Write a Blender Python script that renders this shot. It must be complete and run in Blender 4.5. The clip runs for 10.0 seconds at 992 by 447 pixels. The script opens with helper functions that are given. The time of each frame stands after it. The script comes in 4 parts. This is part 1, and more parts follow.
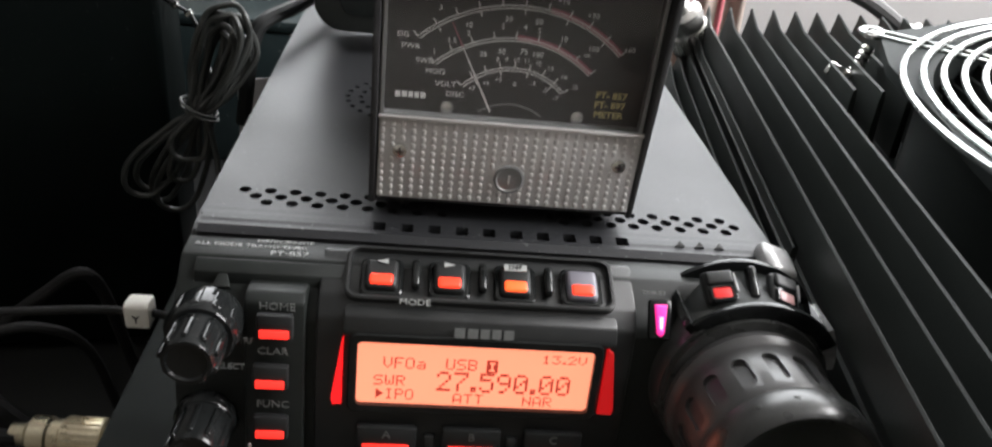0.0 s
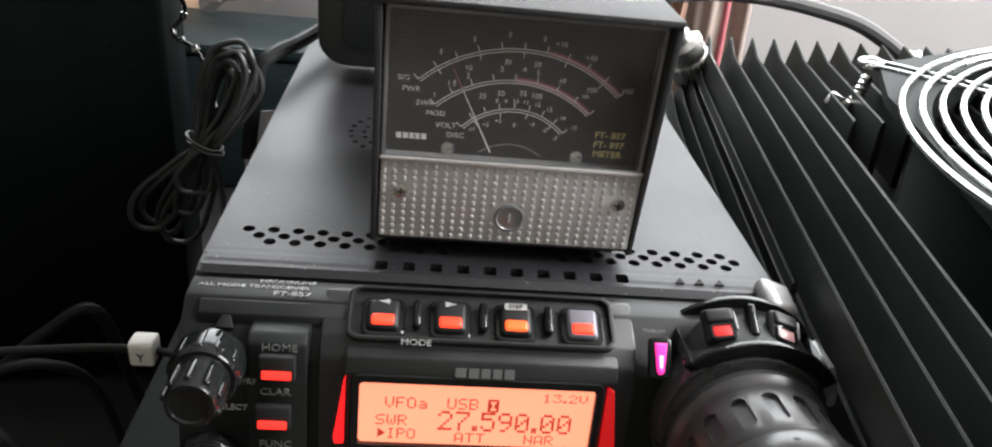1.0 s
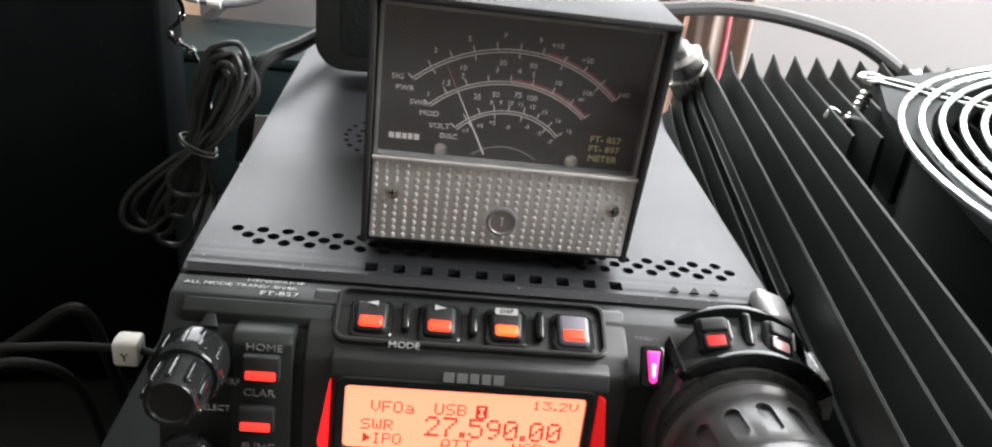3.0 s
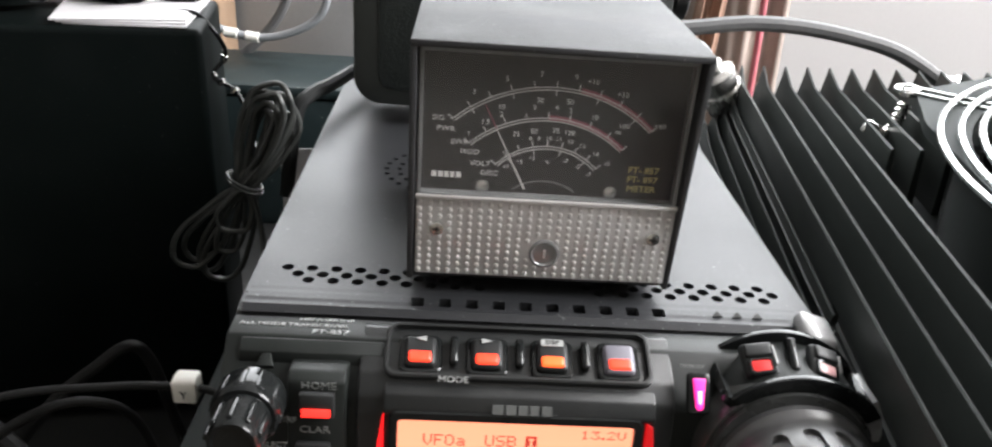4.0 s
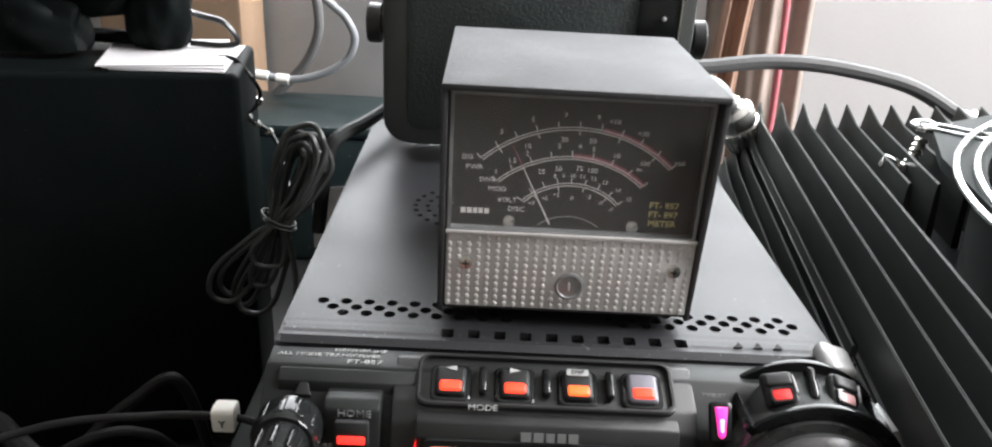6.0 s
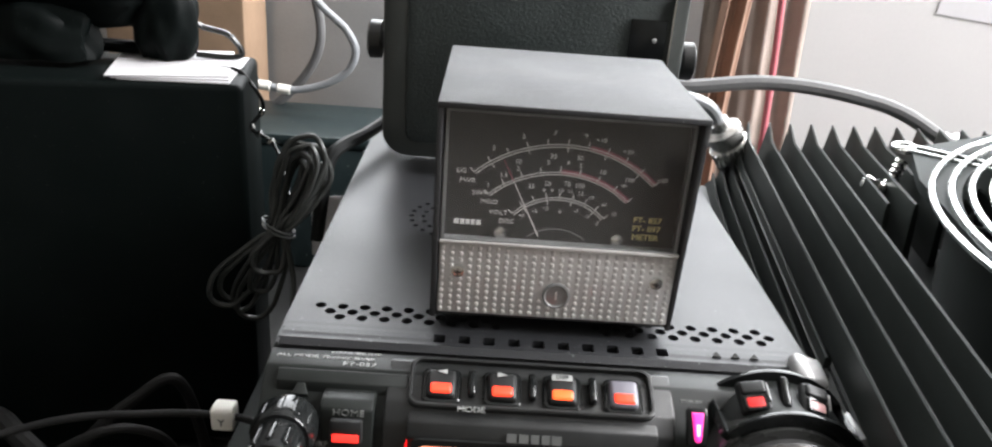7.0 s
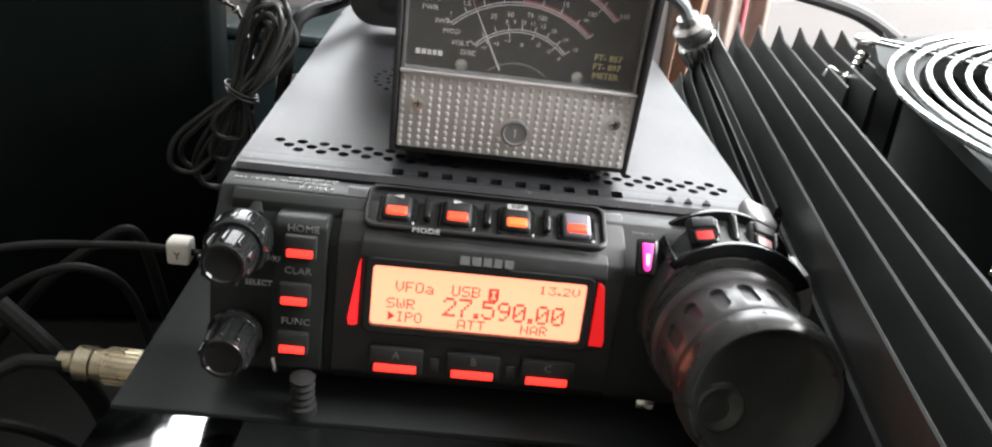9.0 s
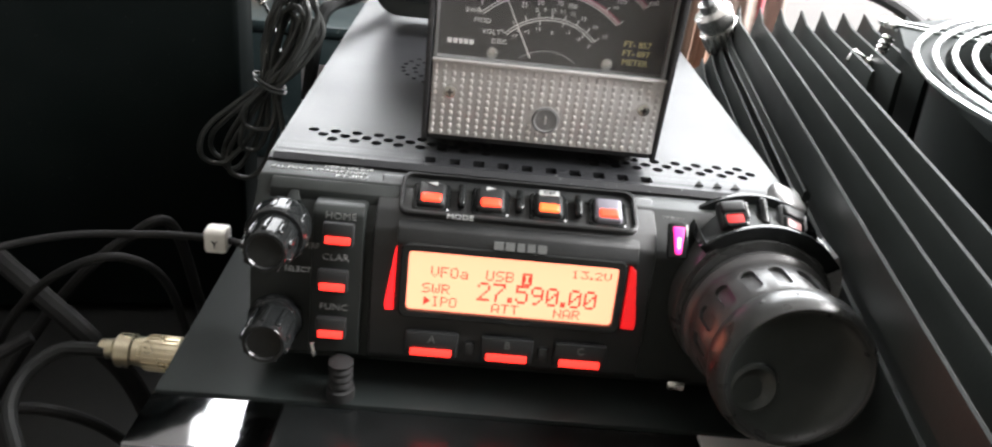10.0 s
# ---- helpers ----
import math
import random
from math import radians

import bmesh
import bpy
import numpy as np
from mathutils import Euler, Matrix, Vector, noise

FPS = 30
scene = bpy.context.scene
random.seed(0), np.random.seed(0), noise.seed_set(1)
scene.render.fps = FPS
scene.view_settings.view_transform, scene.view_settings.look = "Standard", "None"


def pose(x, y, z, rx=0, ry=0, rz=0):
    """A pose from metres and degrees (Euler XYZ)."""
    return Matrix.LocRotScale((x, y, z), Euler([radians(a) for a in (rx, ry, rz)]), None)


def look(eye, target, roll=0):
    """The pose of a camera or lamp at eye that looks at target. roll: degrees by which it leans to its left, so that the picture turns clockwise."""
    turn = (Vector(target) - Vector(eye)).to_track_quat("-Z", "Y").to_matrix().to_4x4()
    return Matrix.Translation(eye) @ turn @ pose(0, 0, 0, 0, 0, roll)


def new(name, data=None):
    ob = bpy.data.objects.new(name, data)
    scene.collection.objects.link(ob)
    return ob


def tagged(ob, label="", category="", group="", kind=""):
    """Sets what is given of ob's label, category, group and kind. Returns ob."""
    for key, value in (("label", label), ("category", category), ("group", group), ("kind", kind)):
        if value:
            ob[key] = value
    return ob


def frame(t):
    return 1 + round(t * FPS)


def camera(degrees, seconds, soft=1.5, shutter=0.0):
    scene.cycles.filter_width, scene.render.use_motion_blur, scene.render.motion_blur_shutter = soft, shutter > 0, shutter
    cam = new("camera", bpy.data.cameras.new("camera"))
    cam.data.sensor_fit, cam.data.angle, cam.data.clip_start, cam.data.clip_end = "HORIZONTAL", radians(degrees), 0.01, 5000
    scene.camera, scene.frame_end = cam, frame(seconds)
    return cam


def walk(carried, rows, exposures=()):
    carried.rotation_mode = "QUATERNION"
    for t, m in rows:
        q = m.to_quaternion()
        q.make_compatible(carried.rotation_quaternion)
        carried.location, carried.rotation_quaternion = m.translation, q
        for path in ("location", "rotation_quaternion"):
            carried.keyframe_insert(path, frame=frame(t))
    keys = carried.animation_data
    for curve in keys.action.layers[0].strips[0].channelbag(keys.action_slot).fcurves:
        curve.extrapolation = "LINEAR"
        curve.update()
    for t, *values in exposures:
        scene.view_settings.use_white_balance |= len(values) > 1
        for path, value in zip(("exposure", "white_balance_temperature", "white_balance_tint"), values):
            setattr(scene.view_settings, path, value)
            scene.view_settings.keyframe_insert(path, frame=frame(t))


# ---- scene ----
cam = camera(63.55, 10.0, soft=2.1, shutter=0.5)
PATH = [
    (0, (-0.0236, -0.1771, 0.1079), (-0.0022, -0.0053, 0.0077), 7.32),
    (0.5, (-0.0213, -0.1801, 0.1137), (-0.0026, -0.0056, 0.0177), 6.11),
    (1, (-0.0226, -0.1761, 0.1135), (-0.0031, -0.002, 0.0171), 6.67),
    (1.5, (-0.0236, -0.1752, 0.1119), (-0.0048, 0.0016, 0.0202), 7.33),
    (2, (-0.0208, -0.1766, 0.1126), (-0.0019, -0.0, 0.0206), 7.09),
    (2.2, (-0.0214, -0.1760, 0.1121), (-0.0006, 0.0003, 0.0198), 7.59),
    (3.3, (-0.0189, -0.1753, 0.1086), (0.0003, 0.0009, 0.0160), 7.81),
    (3.5, (-0.0172, -0.1765, 0.1097), (0.0033, -0.0007, 0.0167), 7.68),
    (4, (-0.0229, -0.1767, 0.1157), (-0.0124, 0.0013, 0.0251), 4.48),
    (4.5, (-0.0237, -0.1775, 0.1124), (-0.0159, 0.0008, 0.022), 2.90),
    (5, (-0.0236, -0.1802, 0.1202), (-0.0132, 0.0001, 0.0342), 3.91),
    (5.5, (-0.0248, -0.1848, 0.1239), (-0.014, -0.0032, 0.0409), 4.74),
    (5.7, (-0.0242, -0.1843, 0.1181), (-0.0188, -0.0024, 0.0351), 3.20),
    (6.8, (-0.0266, -0.1922, 0.1243), (-0.0237, -0.0101, 0.0418), 3.88),
    (7, (-0.0234, -0.1949, 0.1237), (-0.0181, -0.0117, 0.0435), 4.49),
    (7.5, (-0.0229, -0.2034, 0.1252), (-0.0163, -0.0201, 0.0454), 5.34),
    (8, (-0.022, -0.2082, 0.1098), (-0.0097, -0.031, 0.0178), 6.81),
    (8.5, (-0.0228, -0.2106, 0.1017), (-0.0127, -0.0327, 0.0109), 6.57),
    (9, (-0.017, -0.2108, 0.0939), (-0.0037, -0.0325, 0.0042), 7.71),
    (9.5, (-0.0247, -0.218, 0.0917), (-0.0181, -0.0403, 0.0), 6.33),
    (10, (-0.0223, -0.2146, 0.0941), (-0.0122, -0.0374, 0.0017), 6.69),
]
walk(cam, [(t, look(eye, target, roll)) for t, eye, target, roll in PATH], [(0.0, 0.16, 6700, 11), (1.6, 0.45, 6700, 11), (3.0, 0.54, 6700, 11), (5.0, 0.60, 6650, 11), (7.5, 0.60, 6650, 11), (8.2, 0.66, 6700, 11), (9.0, 0.83, 6700, 11), (10.0, 1.03, 6700, 11)])

# ---------------------------------------------------------------- world and light
# Origin: front edge of the transceiver's lid, x across it, y away from the camera, z up from the lid's surface.
TABLE = -0.16
world = bpy.data.worlds.new("sky")
scene.world = world
world.use_nodes = True
wn = world.node_tree
sky = wn.nodes.new("ShaderNodeTexSky")
sky.sky_type = "NISHITA"
sky.sun_disc = False
sky.sun_elevation, sky.sun_rotation = radians(38), radians(60)
wn.nodes["Background"].inputs["Strength"].default_value = 0.1
wn.links.new(sky.outputs[0], wn.nodes["Background"].inputs[0])


def window_lamp(name, m, sx, sy, power, colour=(1, 1, 1)):
    data = bpy.data.lights.new(name, "AREA")
    data.shape, data.size, data.size_y, data.energy, data.color = "RECTANGLE", sx, sy, power, colour
    ob = new(name, data)
    ob.matrix_world = m
    return tagged(ob, "daylight in the window opening", "light", kind="structure")


# tall window in the side wall, and daylight through it
window_lamp("window_light", look((1.27, 0.02, 0.95), (0.0, 0.12, 0.0)), 0.9, 0.9, 56, (0.96, 0.97, 1.0))
# wide window above the table, behind the gear
window_lamp("window_light", look((0.335, 0.56, 0.37), (0.28, 0.0, 0.2)), 1.31, 0.44, 14, (0.93, 0.97, 1.0))


# ---------------------------------------------------------------- materials
def mat(name, colour, rough=0.5, metal=0.0, grain=0.0, scale=2000.0, bump=0.0, stain=0.0, stain_scale=60.0, coat=0.0, spec=0.5, dust=0.0):
    """A surface with fine grain, larger stains, roughness changes and relief; scales are per metre."""
    m = bpy.data.materials.new(name)
    m.use_nodes = True
    nt = m.node_tree
    p = nt.nodes["Principled BSDF"]
    p.inputs["Roughness"].default_value = rough
    p.inputs["Metallic"].default_value = metal
    p.inputs["Coat Weight"].default_value = coat
    p.inputs["Specular IOR Level"].default_value = spec
    co = nt.nodes.new("ShaderNodeTexCoord")

    def noise_node(s, detail):
        n = nt.nodes.new("ShaderNodeTexNoise")
        n.inputs["Scale"].default_value, n.inputs["Detail"].default_value = s, detail
        nt.links.new(co.outputs["Object"], n.inputs["Vector"])
        return n

    def mixed(fac, a, b):
        n = nt.nodes.new("ShaderNodeMix")
        n.data_type = "RGBA"
        nt.links.new(fac, n.inputs[0])
        for sock, v in ((n.inputs[6], a), (n.inputs[7], b)):
            if isinstance(v, tuple):
                sock.default_value = (*v, 1)
            else:
                nt.links.new(v, sock)
        return n.outputs[2]

    fine, broad = noise_node(scale, 3), noise_node(stain_scale, 4)
    lo = tuple(max(0.0, c * (1 - grain)) for c in colour)
    hi = tuple(min(1.0, c * (1 + grain)) for c in colour)
    col = mixed(fine.outputs[0], lo, hi)
    if stain:
        ramp = nt.nodes.new("ShaderNodeValToRGB")
        ramp.color_ramp.elements[0].position, ramp.color_ramp.elements[1].position = 0.45, 0.7
        ramp.color_ramp.elements[1].color = (stain, stain, stain, 1)
        nt.links.new(broad.outputs[0], ramp.inputs[0])
        col = mixed(ramp.outputs[0], col, tuple(min(1.0, c * 1.9 + 0.01) for c in colour))
    if dust:
        spots = noise_node(scale * 0.35, 1)
        ramp = nt.nodes.new("ShaderNodeValToRGB")
        ramp.color_ramp.elements[0].position, ramp.color_ramp.elements[1].position = 0.72, 0.78
        ramp.color_ramp.elements[1].color = (dust, dust, dust, 1)
        nt.links.new(spots.outputs[0], ramp.inputs[0])
        col = mixed(ramp.outputs[0], col, (0.35, 0.36, 0.35))
    nt.links.new(col, p.inputs["Base Color"])
    mr = nt.nodes.new("ShaderNodeMapRange")
    mr.inputs["To Min"].default_value, mr.inputs["To Max"].default_value = max(0.02, rough * 0.8), min(1, rough * 1.25)
    nt.links.new(broad.outputs[0], mr.inputs["Value"])
    nt.links.new(mr.outputs[0], p.inputs["Roughness"])
    if bump:
        b = nt.nodes.new("ShaderNodeBump")
        b.inputs["Strength"].default_value, b.inputs["Distance"].default_value = bump, 0.0006
        nt.links.new(fine.outputs[0], b.inputs["Height"])
        nt.links.new(b.outputs[0], p.inputs["Normal"])
    return m


def glowing(name, colour, strength, base=None):
    m = bpy.data.materials.new(name)
    m.use_nodes = True
    p = m.node_tree.nodes["Principled BSDF"]
    p.inputs["Base Color"].default_value = (*(base or colour), 1)
    p.inputs["Roughness"].default_value = 0.35
    p.inputs["Emission Color"].default_value = (*colour, 1)
    p.inputs["Emission Strength"].default_value = strength
    return m


def clear(name, rough=0.05, tint=(1, 1, 1)):
    m = bpy.data.materials.new(name)
    m.use_nodes = True
    nt = m.node_tree
    p = nt.nodes["Principled BSDF"]
    p.inputs["Base Color"].default_value = (*tint, 1)
    p.inputs["Transmission Weight"].default_value = 0.975
    p.inputs["Roughness"].default_value = rough
    p.inputs["IOR"].default_value = 1.42
    return m


M_LID = mat("crinkle_black_paint", (0.024, 0.025, 0.027), 0.40, spec=0.31, grain=0.5, scale=2600, bump=0.12, stain=0.07, stain_scale=30, dust=0.3)
M_PLASTIC = mat("black_abs_plastic", (0.016, 0.017, 0.017), 0.36, grain=0.25, scale=4200, bump=0.10, stain=0.2, stain_scale=90)
M_PANEL = mat("dark_grey_panel_plastic", (0.012, 0.014, 0.013), 0.45, spec=0.28, grain=0.2, scale=3800, bump=0.08, stain=0.2, stain_scale=80)
M_KEY = mat("key_rubber", (0.018, 0.019, 0.019), 0.42, spec=0.3, grain=0.2, scale=3000, bump=0.06, stain=0.1)
M_SILVERKEY = mat("pale_grey_key", (0.16, 0.155, 0.18), 0.35, grain=0.1, scale=3000, stain=0.1)
M_SHINYCAP = mat("shiny_grey_plastic", (0.32, 0.32, 0.32), 0.12, grain=0.2, scale=1500, stain=0.3, stain_scale=200)
M_GLOSS = mat("glossy_black_knob", (0.010, 0.011, 0.011), 0.09, spec=0.32, grain=0.2, scale=2500, stain=0.2, stain_scale=150)
M_DIAL = mat("satin_black_rubber", (0.06, 0.06, 0.06), 0.30, grain=0.3, scale=3500, bump=0.10, stain=0.25, stain_scale=120)
M_KNOBRIM = mat("glossy_black_rubber", (0.036, 0.037, 0.036), 0.28, grain=0.25, scale=1800, bump=0.05, stain=0.3, stain_scale=160)
M_KNOBFACE = mat("dark_knob_face", (0.030, 0.034, 0.032), 0.30, grain=0.25, scale=3000, bump=0.04, stain=0.25, stain_scale=120)
M_DARK = mat("deep_black", (0.006, 0.006, 0.006), 0.7)
M_PRINT = mat("pale_print", (0.34, 0.35, 0.34), 0.5, grain=0.1)
M_DIMPRINT = mat("dim_print", (0.13, 0.135, 0.13), 0.5, grain=0.1)
M_WHITEPRINT = mat("white_print", (0.88, 0.88, 0.86), 0.5, grain=0.08)
M_GOLDPRINT = mat("gold_print", (0.80, 0.72, 0.32), 0.4, grain=0.1)
M_REDPRINT = mat("red_print", (0.42, 0.13, 0.17), 0.5, grain=0.1)
M_CASE = mat("satin_black_case", (0.045, 0.046, 0.048), 0.62, spec=0.30, grain=0.45, scale=2600, bump=0.3, stain=0.15, stain_scale=60, dust=0.3)
M_FACE = mat("meter_card", (0.017, 0.017, 0.0155), 0.6, grain=0.2, scale=1500, stain=0.3, stain_scale=50)
M_RIM = mat("clear_rim_plastic", (0.24, 0.245, 0.245), 0.15, grain=0.15, scale=900, stain=0.3, stain_scale=90)
M_SMOKE = mat("frosted_meter_plastic", (0.60, 0.59, 0.575), 0.14, grain=0.12, scale=900, stain=0.2, stain_scale=70)
M_STEEL = mat("nickel_plate", (0.72, 0.72, 0.70), 0.22, metal=1.0, grain=0.1, scale=1500, stain=0.2, stain_scale=200)
M_NICKEL = mat("bright_nickel", (0.78, 0.77, 0.74), 0.24, metal=0.9, grain=0.12, scale=1500, stain=0.2, stain_scale=200)
M_CHROME = mat("chrome_wire", (0.50, 0.525, 0.515), 0.26, metal=1.0, grain=0.06, scale=900, stain=0.1, stain_scale=100)
M_BRASS = mat("worn_gold_plate", (0.66, 0.58, 0.42), 0.28, metal=1.0, grain=0.15, scale=1200, stain=0.3, stain_scale=150)
M_FIN = mat("black_anodised_aluminium", (0.020, 0.0235, 0.0215), 0.44, spec=0.34, metal=0.0, grain=0.3, scale=900, bump=0.05, stain=0.25, stain_scale=40)
M_FAN = mat("satin_fan_plastic", (0.014, 0.017, 0.016), 0.40, spec=0.25, grain=0.25, scale=1200, bump=0.04, stain=0.2, stain_scale=40)
M_FANTOP = mat("matt_fan_plastic", (0.020, 0.024, 0.023), 0.6, spec=0.10, grain=0.25, scale=1200, bump=0.06, stain=0.2, stain_scale=40)
M_COIL = mat("dusty_thin_lead", (0.026, 0.028, 0.026), 0.40, grain=0.3, scale=900, stain=0.3, stain_scale=70)
M_CABLE = mat("black_cable_jacket", (0.012, 0.013, 0.013), 0.55, spec=0.22, grain=0.3, scale=800, stain=0.2, stain_scale=60)
M_GREYCABLE = mat("grey_cable_jacket", (0.13, 0.13, 0.13), 0.6, spec=0.25, grain=0.2, scale=700, stain=0.2, stain_scale=60)
M_PALECABLE = mat("pale_grey_cable", (0.21, 0.22, 0.23), 0.4, grain=0.15, scale=600, stain=0.2)
M_TAG = mat("white_tape", (0.78, 0.76, 0.70), 0.55, grain=0.06, scale=600, stain=0.1)
M_CABINET = mat("speaker_shell_plastic", (0.032, 0.036, 0.033), 0.5, grain=0.3, scale=2500, bump=0.12, stain=0.2, stain_scale=60)
M_GRILLE = mat("speaker_grille_plastic", (0.020, 0.026, 0.025), 0.36, grain=0.35, scale=1100, bump=0.55, stain=0.2)
M_BOXTOP = mat("dark_grey_enamel", (0.015, 0.019, 0.0185), 0.46, spec=0.28, grain=0.25, scale=1800, bump=0.1, stain=0.25, stain_scale=40)
M_ALU = mat("rim_glare_silver", (0.75, 0.75, 0.74), 0.35, metal=0.1, grain=0.06, scale=400, stain=0.15, stain_scale=60)
M_MIRROR = mat("polished_metal", (0.30, 0.305, 0.31), 0.08, metal=1.0, grain=0.03, scale=400, stain=0.05, stain_scale=60)
M_BLACKGLOSS = mat("glossy_black_plastic", (0.008, 0.009, 0.009), 0.2, grain=0.3, scale=600, stain=0.2, stain_scale=30, dust=0.05)
M_BLACKMATTE = mat("matt_black_shell", (0.0022, 0.0036, 0.0034), 0.5, grain=0.3, scale=2200, stain=0.1, stain_scale=30, spec=0.06, dust=0.04)
M_OLDLEAD = mat("dull_black_lead", (0.008, 0.008, 0.008), 0.6, grain=0.3, scale=700, stain=0.2, spec=0.2)
M_WALL = mat("white_wall_paint", (0.53, 0.518, 0.51), 0.85, grain=0.03, scale=300, bump=0.1, stain=0.06, stain_scale=5)
M_DARKWALL = mat("low_bounce_wall", (0.2, 0.2, 0.19), 0.85, grain=0.06, scale=200, stain=0.1, stain_scale=4)
M_FARWALL = mat("cream_wall_paint", (0.36, 0.34, 0.30), 0.85, grain=0.05, scale=200, stain=0.1, stain_scale=4)
M_CEIL = mat("ceiling_paint", (0.75, 0.74, 0.72), 0.9, grain=0.03, scale=200, stain=0.05, stain_scale=4)
M_TABLE = mat("dark_laminate", (0.006, 0.0065, 0.0063), 0.5, grain=0.3, scale=300, stain=0.3, stain_scale=20)
M_FLOOR = mat("brown_floor", (0.17, 0.14, 0.11), 0.6, grain=0.2, scale=80, stain=0.2, stain_scale=5)
M_CURTAIN = mat("grey_brown_cloth", (0.33, 0.27, 0.235), 0.85, grain=0.15, scale=900, bump=0.2, stain=0.3, stain_scale=25)
M_ORANGE = mat("orange_brown_cloth", (0.33, 0.20, 0.145), 0.85, grain=0.15, scale=900, bump=0.2, stain=0.2, stain_scale=30)
M_PINK = mat("red_cord", (0.60, 0.17, 0.20), 0.6, grain=0.15, scale=800)
M_WALLSHADE = mat("wall_shade_grey", (0.26, 0.265, 0.265), 0.35, grain=0.08, scale=500, bump=0.04, stain=0.2, stain_scale=14)
M_TAN = mat("tan_cardboard", (0.25, 0.165, 0.105), 0.8, grain=0.1, scale=300, stain=0.2, stain_scale=25)
M_PAPER = mat("white_paper", (0.52, 0.51, 0.52), 0.7, grain=0.03, scale=300, stain=0.05, stain_scale=20)
M_LCD = glowing("lit_display", (1.0, 0.275, 0.16), 1.4, (0.25, 0.1, 0.06))
M_SEG = glowing("display_segment", (0.55, 0.045, 0.03), 0.75, (0.12, 0.02, 0.01))
M_RED = glowing("red_key_light", (1.0, 0.028, 0.020), 1.6, (0.3, 0.02, 0.015))
M_ORED = glowing("orange_key_light", (1.0, 0.045, 0.018), 1.7, (0.35, 0.03, 0.015))
M_ORANGEKEY = glowing("amber_key_light", (1.0, 0.095, 0.02), 1.8, (0.35, 0.07, 0.02))
M_GUIDE = glowing("deep_red_light", (0.9, 0.010, 0.014), 0.42, (0.2, 0.01, 0.01))
M_DIMRED = glowing("dim_red_light", (0.9, 0.012, 0.015), 1.25, (0.25, 0.01, 0.01))
M_DIMKEY = glowing("dim_red_key_light", (0.8, 0.02, 0.02), 0.7, (0.3, 0.02, 0.02))
M_PINKKEY = mat("pink_key_window", (0.5, 0.28, 0.28), 0.3, grain=0.1)
M_LED = glowing("magenta_lamp", (1.0, 0.025, 0.28), 1.25, (0.5, 0.05, 0.3))
M_LEDCORE = glowing("magenta_lamp_core", (1.0, 0.42, 0.80), 1.8, (0.6, 0.3, 0.5))
M_BLUEGREY = mat("teal_grey_enamel", (0.013, 0.021, 0.022), 0.45, spec=0.25, grain=0.2, scale=800, stain=0.2, dust=0.2)
M_LENS = clear("clear_acrylic", 0.04)


# ---------------------------------------------------------------- mesh helpers
def part(name, bm, material, parent=None, label="", smooth=True):
    """Links a bmesh as one mesh object under a thing or a part."""
    me = bpy.data.meshes.new(name)
    bm.normal_update()
    bm.to_mesh(me)
    bm.free()
    if material:
        me.materials.append(material)
    if smooth:
        me.shade_smooth()
        me.set_sharp_from_angle(angle=radians(35))
    ob = new(name, me)
    if parent:
        ob.parent = parent
    if label:
        ob["label"] = label
    return ob


def thing(name, label, category, group="", kind="", at=(0, 0, 0)):
    ob = new(name)
    ob.empty_display_size = 0.02
    ob.location = at
    return tagged(ob, label, category, group, kind)


def rbox(sx, sy, sz, bevel=0.0, m=None, segs=2):
    """A box about the origin with rounded edges, put at the pose m."""
    bm = bmesh.new()
    bmesh.ops.create_cube(bm, size=1.0)
    bmesh.ops.scale(bm, vec=(sx, sy, sz), verts=bm.verts)
    if bevel:
        bmesh.ops.bevel(bm, geom=bm.edges[:], offset=bevel, segments=segs, affect="EDGES", profile=0.5)
    if m is not None:
        bm.transform(m)
    return bm


def span(x0, x1, y0, y1, z0, z1, bevel=0.0, segs=2):
    return rbox(x1 - x0, y1 - y0, z1 - z0, bevel, pose((x0 + x1) / 2, (y0 + y1) / 2, (z0 + z1) / 2), segs)


def join(*many):
    """One bmesh out of several."""
    out = bmesh.new()
    for bm in many:
        me = bpy.data.meshes.new("tmp")
        bm.to_mesh(me)
        bm.free()
        out.from_mesh(me)
        bpy.data.meshes.remove(me)
    return out


def lathe(profile, m=None, n=48):
    """Turns (radius, height) pairs round the z axis."""
    bm = bmesh.new()
    rings = []
    for r, z in profile:
        if r < 1e-6:
            rings.append([bm.verts.new((0, 0, z))])
        else:
            rings.append([bm.verts.new((r * math.cos(2 * math.pi * k / n), r * math.sin(2 * math.pi * k / n), z)) for k in range(n)])
    for a, b in zip(rings, rings[1:]):
        for k in range(n):
            j = (k + 1) % n
            if len(a) == 1 and len(b) == 1:
                continue
            if len(a) == 1:
                bm.faces.new((a[0], b[k], b[j]))
            elif len(b) == 1:
                bm.faces.new((a[j], a[k], b[0]))
            else:
                bm.faces.new((a[k], b[k], b[j], a[j]))
    bmesh.ops.recalc_face_normals(bm, faces=bm.faces[:])
    if m is not None:
        bm.transform(m)
    return bm


def extruded(profile, x0, x1, bevel=0.0):
    """A (y, z) outline drawn out from x0 to x1."""
    bm = bmesh.new()
    a = [bm.verts.new((x0, y, z)) for y, z in profile]
    b = [bm.verts.new((x1, y, z)) for y, z in profile]
    bm.faces.new(a)
    bm.faces.new(b[::-1])
    n = len(a)
    for k in range(n):
        bm.faces.new((a[k], b[k], b[(k + 1) % n], a[(k + 1) % n]))
    bmesh.ops.recalc_face_normals(bm, faces=bm.faces[:])
    if bevel:
        bmesh.ops.bevel(bm, geom=bm.edges[:], offset=bevel, segments=2, affect="EDGES", profile=0.5)
    return bm


